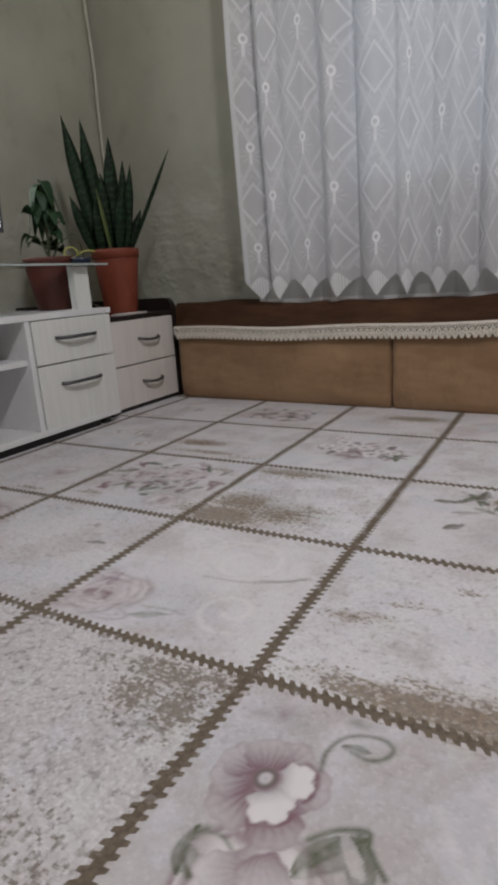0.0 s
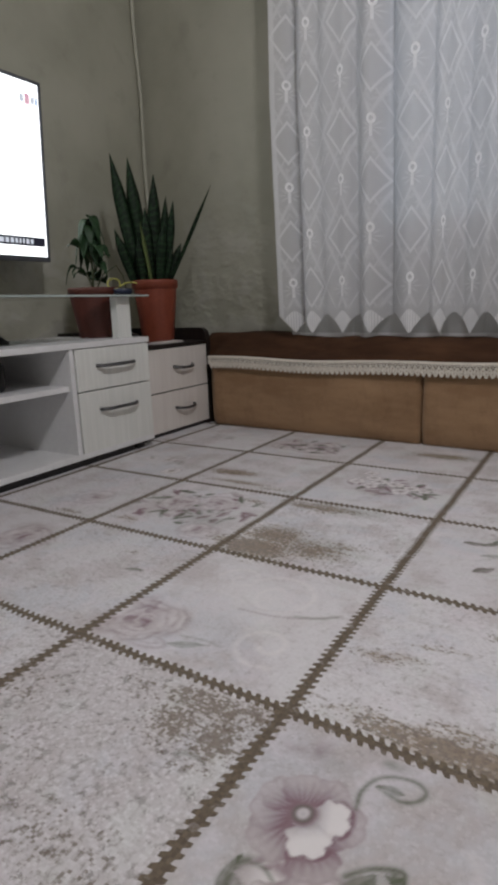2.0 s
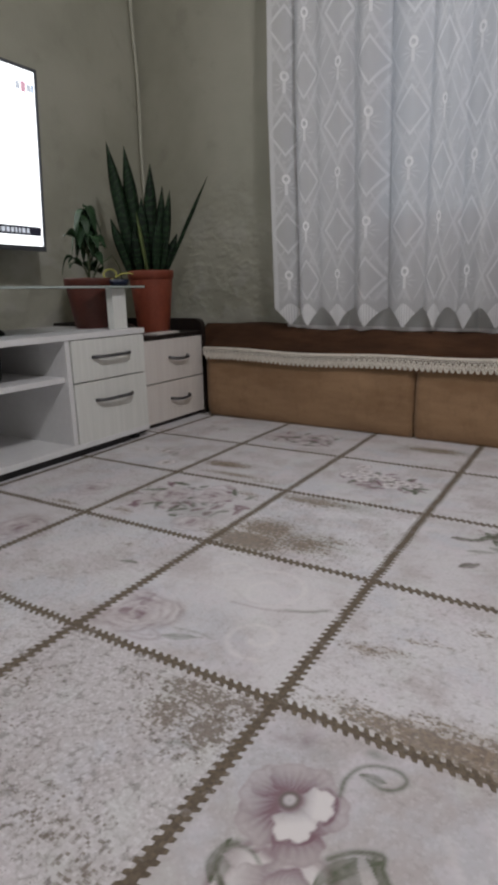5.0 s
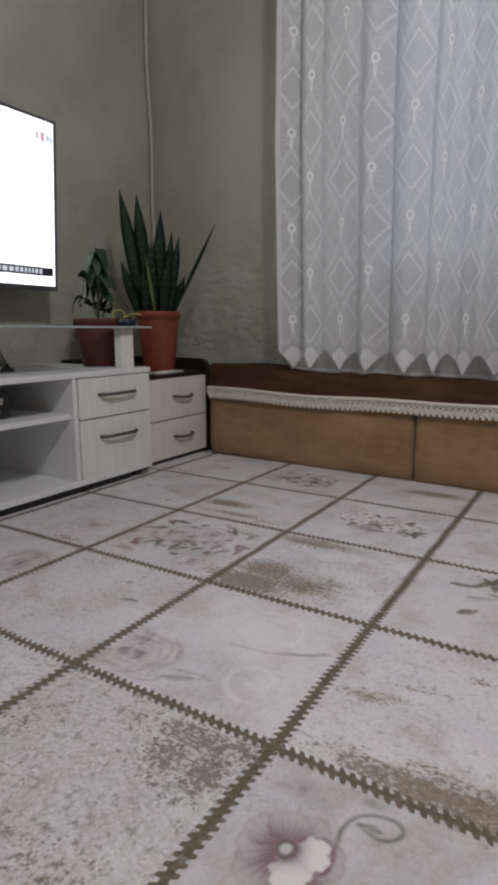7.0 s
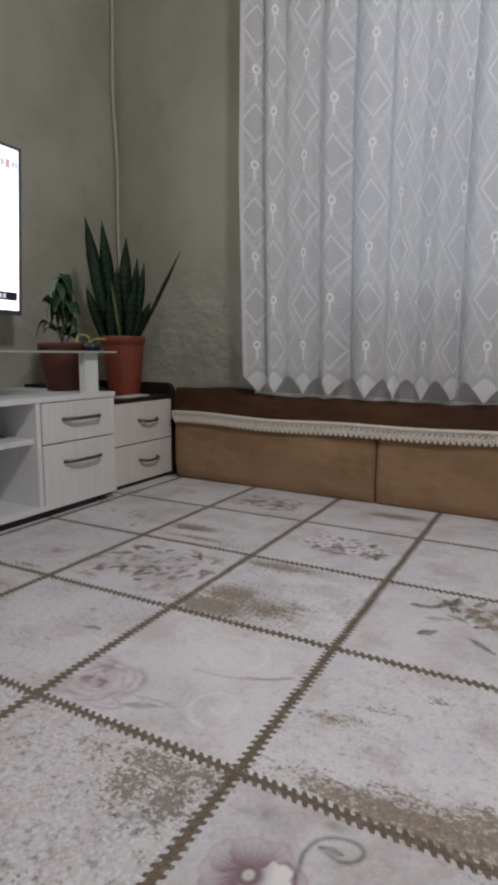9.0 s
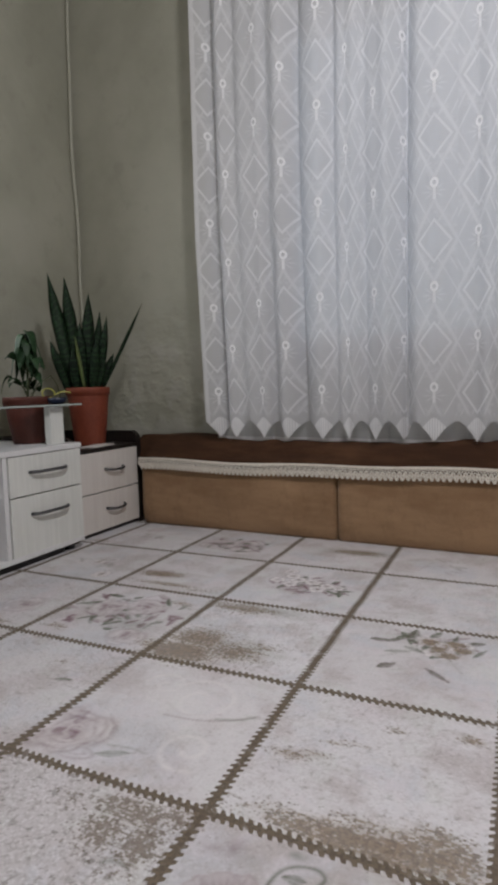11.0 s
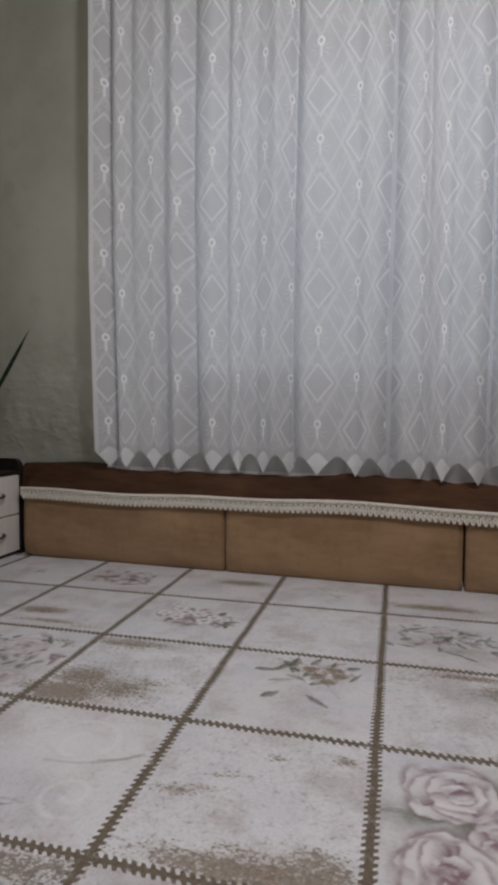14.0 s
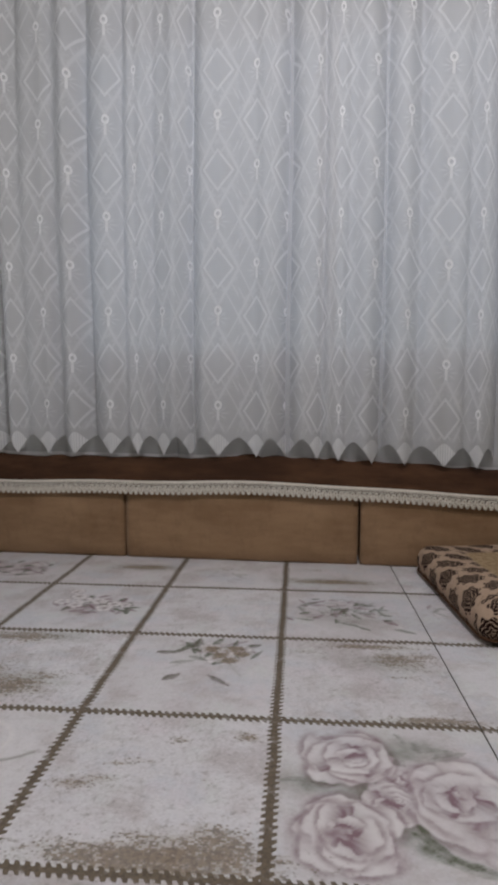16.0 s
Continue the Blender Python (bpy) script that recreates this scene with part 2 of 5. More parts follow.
    leaf = k.m("MULTIPLY", k.m("MULTIPLY", ham, k.step(ax, leaf_w, k.m("SUBTRACT", leaf_w, 0.006))), k.m("ADD", 0.42, k.m("MULTIPLY", rib, 0.40)))
    above = k.step(v, 0.09, 0.12)
    body = k.m("MULTIPLY", above, k.m("MAXIMUM", k.m("MAXIMUM", k.m("MULTIPLY", ring, 0.50), lattice), k.m("MAXIMUM", bow, inner)))
    selvedge = k.m("MULTIPLY", k.step(u, 0.886, 0.880), 0.35)
    pattern = k.m("MAXIMUM", k.m("MAXIMUM", body, leaf), selvedge)
    worn = k.m("ADD", 0.75, k.m("MULTIPLY", k.noise(22, 3, vector=k.coords("UV")), 0.5))
    pattern = k.m("MINIMUM", k.m("MULTIPLY", pattern, worn), 1.0)
    mesh_no = k.m("MULTIPLY", k.noise(520, 1, vector=k.coords("UV")), 0.16)
    cover = k.m("ADD", k.m("ADD", 0.58, mesh_no), k.m("MULTIPLY", pattern, 0.30))
    white = k.mix(pattern, (0.765, 0.77, 0.80), (0.95, 0.95, 0.97))
    diffuse = k.add("ShaderNodeBsdfDiffuse", Color=white, Normal=k.bump(pattern, 0.5, 0.0015))
    trans = k.add("ShaderNodeBsdfTranslucent", Color=white)
    cloth = k.add("ShaderNodeMixShader", 0.26, diffuse.outputs[0], trans.outputs[0])
    clear = k.add("ShaderNodeBsdfTransparent")
    mixed = k.add("ShaderNodeMixShader", cover, clear.outputs[0], cloth.outputs[0])
    k.put(k.out.inputs[0], mixed.outputs[0])
    return k.mat


def sheer(name, colour, cover, shine=0.0):
    k = Nodes(name)
    thread = k.noise(500, 1)
    white = k.mix(k.noise(3, 3), colour, tuple(c * 0.92 for c in colour))
    cloth = k.add("ShaderNodeMixShader", 0.45, k.add("ShaderNodeBsdfDiffuse", Color=white).outputs[0], k.add("ShaderNodeBsdfTranslucent", Color=white).outputs[0])
    clear = k.add("ShaderNodeBsdfTransparent")
    hem = k.m("MULTIPLY", k.step(k.add("ShaderNodeSeparateXYZ", k.coords("UV")).outputs[1], 0.018, 0.014), 0.30)
    mixed = k.add("ShaderNodeMixShader", k.m("ADD", k.m("ADD", cover - 0.06, hem), k.m("MULTIPLY", thread, 0.12)), clear.outputs[0], cloth.outputs[0])
    k.put(k.out.inputs[0], mixed.outputs[0])
    return k.mat


def wood_panel(name, a, b, rough, scale=1.0):
    """Foil-faced board with faint upright streaks."""
    k = Nodes(name)
    streak = k.noise(60 * scale, 4, 0.65, stretch=(1, 1, 0.04))
    blot = k.noise(3, 3)
    fac = k.m("ADD", k.m("MULTIPLY", k.step(streak, 0.40, 0.62), 0.75), k.m("MULTIPLY", blot, 0.25))
    return k.done(k.mix(fac, a, b), rough, None, k.bump(streak, 0.08, 0.0006))


def snake_leaf():
    k = Nodes("snake_plant_leaf")
    xyz = k.add("ShaderNodeSeparateXYZ", k.coords())
    wob = k.noise(18, 3)
    band = k.m("SINE", k.m("ADD", k.m("MULTIPLY", xyz.outputs[2], 210.0), k.m("MULTIPLY", wob, 26.0)))
    rnd = k.add("ShaderNodeObjectInfo").outputs["Random"]
    dark = k.mix(rnd, (0.0025, 0.008, 0.003), (0.005, 0.016, 0.006))
    col = k.mix(k.step(band, 0.1, 0.9), dark, (0.013, 0.034, 0.013))
    return k.done(col, 0.55, None, k.bump(wob, 0.15, 0.002), Specular_IOR_Level=0.18)


def velvet(name, a, b, sheen=0.10, marks=0.0):
    """Short pile: brushed patches, fibres and, where it is much used, stroke marks of hands."""
    k = Nodes(name)
    nap = k.noise(5, 4, 0.65, stretch=(0.5, 1, 1.6))
    fibre = k.noise(300, 2, 0.6)
    fac = k.step(k.m("ADD", k.m("MULTIPLY", nap, 0.8), k.m("MULTIPLY", fibre, 0.2)), 0.36, 0.66)
    colour = k.mix(fac, a, b)
    if marks:
        where = k.step(k.noise(3.2, 2, 0.5), 0.48, 0.66)
        stroke = k.step(k.noise(26, 4, 0.7, stretch=(1.3, 1.0, 0.55)), 0.50, 0.62)
        colour = k.mix(k.m("MULTIPLY", k.m("MULTIPLY", where, stroke), marks), colour, tuple(c * 0.55 for c in a))
        pale = k.m("MULTIPLY", k.step(k.noise(7, 3, 0.6, stretch=(0.6, 1.0, 1.4)), 0.52, 0.72), marks)
        colour = k.mix(pale, colour, tuple(min(1.0, c * 1.25 + 0.02) for c in b))
    return k.done(colour, 0.88, None, k.bump(k.m("ADD", nap, k.m("MULTIPLY", fibre, 0.25)), 0.30, 0.004), Sheen_Weight=sheen, Specular_IOR_Level=0.2)


def floral_velour():
    """Beige mattress cover with dark brown damask blossoms set in rows."""
    k = Nodes("damask_mattress_cover")
    uv = k.add("ShaderNodeSeparateXYZ", k.coords("UV"))
    u, v = uv.outputs[0], uv.outputs[1]
    P = 0.105
    r = k.m("FLOOR", k.m("DIVIDE", v, P))
    uu = k.m("ADD", u, k.m("MULTIPLY", k.m("MODULO", r, 2.0), P / 2))
    fu = k.m("SUBTRACT", k.m("FRACT", k.m("DIVIDE", uu, P)), 0.5)
    fv = k.m("SUBTRACT", k.m("FRACT", k.m("DIVIDE", v, P)), 0.5)
    rad = k.m("SQRT", k.m("ADD", k.m("POWER", fu, 2.0), k.m("POWER", fv, 2.0)))
    ang = k.m("ARCTAN2", fv, fu)
    lobes = k.m("ADD", 0.415, k.m("MULTIPLY", k.m("COSINE", k.m("MULTIPLY", ang, 8.0)), 0.055))
    disc = k.step(k.m("SUBTRACT", rad, lobes), 0.02, -0.02)
    swirl = k.m("SINE", k.m("ADD", k.m("MULTIPLY", rad, 52.0), k.m("MULTIPLY", k.m("SINE", k.m("MULTIPLY", ang, 5.0)), 1.8)))
    lace = k.m("MAXIMUM", k.step(swirl, 0.80, 0.30), k.step(k.noise(150, 2, 0.6, vector=k.coords("UV")), 0.50, 0.40))
    bloom = k.m("MULTIPLY", disc, lace)
    vine = k.step(k.noise(34, 3, 0.6, vector=k.coords("UV")), 0.60, 0.66)
    # a plain field begins inside the blossomed border
    field = k.step(u, 0.235, 0.25)
    dark = k.m("MULTIPLY", k.m("MAXIMUM", bloom, k.m("MULTIPLY", vine, 0.35)), k.m("SUBTRACT", 1.0, field))
    tuft = k.noise(60, 4, 0.7, vector=k.coords("UV"))
    base = k.mix(tuft, (0.36, 0.25, 0.18), (0.50, 0.37, 0.275))
    gold = k.mix(k.step(tuft, 0.42, 0.60), (0.25, 0.17, 0.095), (0.42, 0.31, 0.19))
    base = k.mix(field, base, gold)
    return k.done(k.mix(dark, base, (0.018, 0.007, 0.005)), 0.9, None, k.bump(k.m("ADD", dark, k.m("MULTIPLY", tuft, 0.4)), 0.4, 0.003), Specular_IOR_Level=0.15)


def glow(name, colour, strength):
    k = Nodes(name)
    e = k.add("ShaderNodeEmission", Color=colour, Strength=strength)
    k.put(k.out.inputs[0], e.outputs[0])
    return k.mat


def glass(name, tint, rough=0.02):
    k = Nodes(name)
    return k.done(tint, rough, 0.0, None, Transmission_Weight=1.0, IOR=1.45)


PLASTER = wall_paint()
CEILING = plain("ceiling_boards", (0.20, 0.175, 0.14), (0.26, 0.23, 0.19), 2.0, 0.8, 0.2)
SCREED = plain("bare_floor", (0.16, 0.14, 0.12), (0.22, 0.20, 0.17), 3.0, 0.8, 0.3)
RUG = rug_print()
RUG_BACK = plain("rug_backing", (0.10, 0.085, 0.07), (0.16, 0.14, 0.115), 20, 0.9, 0.3)
NET = lace_curtain()
VOILE = sheer("curtain_lining", (0.84, 0.84, 0.865), 0.53)
WHITE_BOARD = plain("white_board", (0.70, 0.70, 0.71), (0.76, 0.76, 0.77), 4, 0.38, 0.03)
CREAM_FRONT = wood_panel("white_streaked_front", (0.69, 0.70, 0.672), (0.755, 0.762, 0.735), 0.45)
CREAM_FRONT_B = wood_panel("cream_streaked_front", (0.68, 0.635, 0.605), (0.73, 0.69, 0.66), 0.45)
WENGE = wood_panel("wenge_board", (0.009, 0.006, 0.0055), (0.020, 0.013, 0.011), 0.5, 1.4)
METAL = plain("brushed_dark_metal", (0.10, 0.10, 0.105), (0.16, 0.16, 0.165), 30, 0.38, 0.05, metal=0.85)
TAN = velvet("tan_velour", (0.240, 0.143, 0.078), (0.345, 0.217, 0.125), marks=0.16)
BROWN = velvet("dark_brown_velour", (0.042, 0.018, 0.009), (0.096, 0.045, 0.022), 0.0)
CROCHET = plain("cream_crochet_thread", (0.60, 0.555, 0.485), (0.71, 0.66, 0.59), 30, 0.85, 0.5, fine=400)
DAMASK = floral_velour()
TERRACOTTA = plain("terracotta", (0.172, 0.035, 0.017), (0.230, 0.052, 0.025), 6, 0.55, 0.15)
OLD_POT = plain("dark_red_plastic", (0.075, 0.019, 0.012), (0.11, 0.028, 0.018), 8, 0.55, 0.1)
SOIL = plain("soil", (0.020, 0.014, 0.010), (0.05, 0.036, 0.026), 40, 0.95, 0.8)
SNAKE = snake_leaf()
LEAF = plain("dark_leaf", (0.010, 0.030, 0.012), (0.028, 0.066, 0.026), 25, 0.5, 0.2, Specular_IOR_Level=0.25)
YELLOWED = plain("yellowed_leaf", (0.055, 0.085, 0.022), (0.10, 0.125, 0.035), 20, 0.45, 0.1)
STEM = plain("stem", (0.05, 0.07, 0.03), (0.09, 0.10, 0.05), 30, 0.6, 0.2)
RIBBON = plain("yellow_green_ribbon", (0.40, 0.40, 0.08), (0.52, 0.50, 0.13), 20, 0.5, 0.1)
NAVY = plain("navy_plastic", (0.012, 0.018, 0.04), (0.02, 0.028, 0.06), 10, 0.35, 0.05)
BLACK = plain("black_plastic", (0.010, 0.010, 0.011), (0.02, 0.02, 0.022), 10, 0.4, 0.05)
GREY_TRIM = plain("grey_bezel", (0.09, 0.095, 0.11), (0.13, 0.135, 0.15), 10, 0.4, 0.03, metal=0.4)
CABLE = plain("off_white_cable", (0.41, 0.405, 0.335), (0.47, 0.465, 0.39), 10, 0.6, 0.05)
PAPER = plain("paper", (0.60, 0.56, 0.53), (0.68, 0.64, 0.62), 8, 0.8, 0.1)
PVC = plain("white_pvc", (0.72, 0.73, 0.74), (0.78, 0.79, 0.80), 5, 0.4, 0.03)
EDGE = plain("ground_glass_edge", (0.36, 0.42, 0.40), (0.44, 0.50, 0.48), 20, 0.3, 0.05)
SMOKED = glass("smoked_glass", (0.16, 0.18, 0.18))
GLASS = glass("clear_glass", (0.90, 0.96, 0.94), 0.3)
SCREEN = glow("screen_white", (0.95, 0.97, 1.0), 2.4)
SCREEN_BAR = glow("screen_caption_black", (0.02, 0.02, 0.03), 1.0)
SCREEN_TEXT = glow("screen_caption_grey", (0.62, 0.66, 0.74), 1.0)
SCREEN_PINK = glow("screen_pink", (0.72, 0.42, 0.52), 1.0)
SCREEN_BLUE = glow("screen_blue_grey", (0.38, 0.50, 0.68), 1.0)

# ---- mesh helpers ----


def mesh_of(name, verts, faces, material, smooth=False):
    me = bpy.data.meshes.new(name)
    me.from_pydata(verts, [], faces)
    me.validate()
    if material:
        me.materials.append(material)
    if smooth:
        me.polygons.foreach_set("use_smooth", [True] * len(me.polygons))
    me.update()
    return me


def part(name, bm, material, parent=None, label="", smooth=False, m=None):
    """Links a bmesh, or a finished mesh, as one object under a thing."""
    if isinstance(bm, bmesh.types.BMesh):
        bmesh.ops.recalc_face_normals(bm, faces=bm.faces)
        me = bpy.data.meshes.new(name)
        bm.to_mesh(me)
        bm.free()
        me.materials.append(material)
        if smooth:
            me.polygons.foreach_set("use_smooth", [True] * len(me.polygons))
    else:
        me = bm
    ob = new(name, me)
    ob.parent = parent
    if m is not None:
        ob.matrix_basis = m
    if label:
        ob["label"] = label
    return ob


def empty(name, m=None):
    ob = new(name)
    ob.empty_display_size = 0.05
    if m is not None:
        ob.matrix_basis = m
    return ob


def box(lo, hi, bevel=0.0, seg=2, bm=None):
    bm = bm or bmesh.new()
    made = bmesh.ops.create_cube(bm, size=1.0)["verts"]
    for v in made:
        v.co = Vector([lo[i] + (v.co[i] + 0.5) * (hi[i] - lo[i]) for i in range(3)])
    if bevel:
        edges = list({e for v in made for e in v.link_edges})
        bmesh.ops.bevel(bm, geom=edges, offset=bevel, segments=seg, profile=0.5, affect="EDGES")
    return bm


def turned(profile, steps=40, centre=(0, 0, 0)):
    """A body of revolution from (radius, z) pairs, closed at the ends."""
    verts, faces = [], []
    for r, z in profile:
        for s in range(steps):
            a = 2 * math.pi * s / steps
            verts.append((centre[0] + r * math.cos(a), centre[1] + r * math.sin(a), centre[2] + z))
    for i in range(len(profile) - 1):
        for s in range(steps):
            n = (s + 1) % steps
            faces.append((i * steps + s, i * steps + n, (i + 1) * steps + n, (i + 1) * steps + s))
    faces.append(tuple(range(steps))[::-1])
    faces.append(tuple(range((len(profile) - 1) * steps, len(profile) * steps)))
    return verts, faces


def tube(points, radius, sides=8):
    """A round cord through points."""
    verts, faces = [], []
    pts = [Vector(p) for p in points]
    for i, p in enumerate(pts):
        d = (pts[min(i + 1, len(pts) - 1)] - pts[max(i - 1, 0)]).normalized()
        a = d.orthogonal().normalized()
        b = d.cross(a)
        r = radius(i / (len(pts) - 1)) if callable(radius) else radius
        if i:
            a = (old - d * old.dot(d)).normalized()
            b = d.cross(a)
        old = a
        verts += [tuple(p + r * (math.cos(t) * a + math.sin(t) * b)) for t in [2 * math.pi * s / sides for s in range(sides)]]
    for i in range(len(pts) - 1):
        for s in range(sides):
            n = (s + 1) % sides
            faces.append((i * sides + s, i * sides + n, (i + 1) * sides + n, (i + 1) * sides + s))
    faces += [tuple(range(sides))[::-1], tuple(range((len(pts) - 1) * sides, len(pts) * sides))]
    return verts, faces


# ---- the room ----
X0, X1, Y0 = -1.838, 2.35, -2.7
WIN = (1.10, 3.52, 0.80, 2.30)  # window opening along the curtain wall: u from, u to, z from, z to


def setting(name, bm, material, label, m=None):
    return tagged(part(name, bm, material, m=m), label, name.split("_")[0], kind="structure")


def build_room():
    bm = box((X0 - 0.2, Y0 - 0.2, -0.16), (X1 + 0.2, 2.3, -0.012))
    setting("floor", bm, SCREED, "bare grey floor under the rugs")
    bm = box((X0 - 0.2, Y0 - 0.2, CEIL), (X1 + 0.2, 2.3, CEIL + 0.15))
    setting("ceiling", bm, CEILING, "dull grey-brown painted ceiling")
    bm = box((X0 - 0.2, Y0, -0.012), (X0, 1.945, CEIL))
    setting("wall_west", bm, PLASTER, "grey-green painted plaster wall with rough patches")
    # curtain wall with a window opening through it
    bm = bmesh.new()
    u0, u1, z0, z1 = WIN
    L = 4.2
    for lo, hi in (((-0.35, 0, -0.012), (u0, 0.24, CEIL)), ((u1, 0, -0.012), (L, 0.24, CEIL)),
                   ((u0, 0, -0.012), (u1, 0.24, z0)), ((u0, 0, z1), (u1, 0.24, CEIL))):
        box(lo, hi, bm=bm)
    setting("wall_north", bm, PLASTER, "grey-green plaster wall with a window behind the curtain", NORTH @ pose(0, BACK, 0))
    setting("wall_east", box((X1, Y0, -0.012), (X1 + 0.2, 1.78, CEIL)), PLASTER, "grey-green painted plaster wall")
    setting("wall_south", box((X0 - 0.2, Y0 - 0.2, -0.012), (X1 + 0.2, Y0, CEIL)), PLASTER, "grey-green painted plaster wall")
    # window
    win = tagged(empty("window_1", NORTH @ pose(0, BACK, 0)), "white plastic window behind the lace curtain", "window", kind="structure")
    bm = bmesh.new()
    f = 0.06
    for lo, hi in (((u0, 0.10, z0), (u0 + f, 0.17, z1)), ((u1 - f, 0.10, z0), (u1, 0.17, z1)),
                   ((u0 + f, 0.10, z0), (u1 - f, 0.17, z0 + f)), ((u0 + f, 0.10, z1 - f), (u1 - f, 0.17, z1)),
                   (((u0 + u1) / 2 - 0.04, 0.10, z0 + f), ((u0 + u1) / 2 + 0.04, 0.17, z1 - f))):
        box(lo, hi, 0.006, 1, bm)
    part("window_frame", bm, PVC, win)
    part("window_sill", box((u0 - 0.04, -0.03, z0 - 0.03), (u1 + 0.04, 0.10, z0 - 0.002), 0.006), PVC, win)
    for a, b in ((u0 + f, (u0 + u1) / 2 - 0.04), ((u0 + u1) / 2 + 0.04, u1 - f)):
        p = part("pane", box((a, 0.13, z0 + f), (b, 0.136, z1 - f)), GLASS, win)
        p.visible_shadow = False


# ---- rugs ----
def fbm(x, y, scale, seed, octaves=3):
    rng = np.random.RandomState(seed)
    total, amp = np.zeros_like(x), 0.5
    for o in range(octaves):
        lat = rng.rand(64, 64)
        u, v = x * scale * 2 ** o + 31.7, y * scale * 2 ** o + 17.3
        i, j = np.floor(u).astype(int), np.floor(v).astype(int)
        f, g = u - i, v - j
        f, g = f * f * (3 - 2 * f), g * g * (3 - 2 * g)
        q = lambda a, b: lat[(i + a) % 64, (j + b) % 64]
        total += amp * ((q(0, 0) * (1 - f) + q(1, 0) * f) * (1 - g) + (q(0, 1) * (1 - f) + q(1, 1) * f) * g)
        amp *= 0.5
    return total


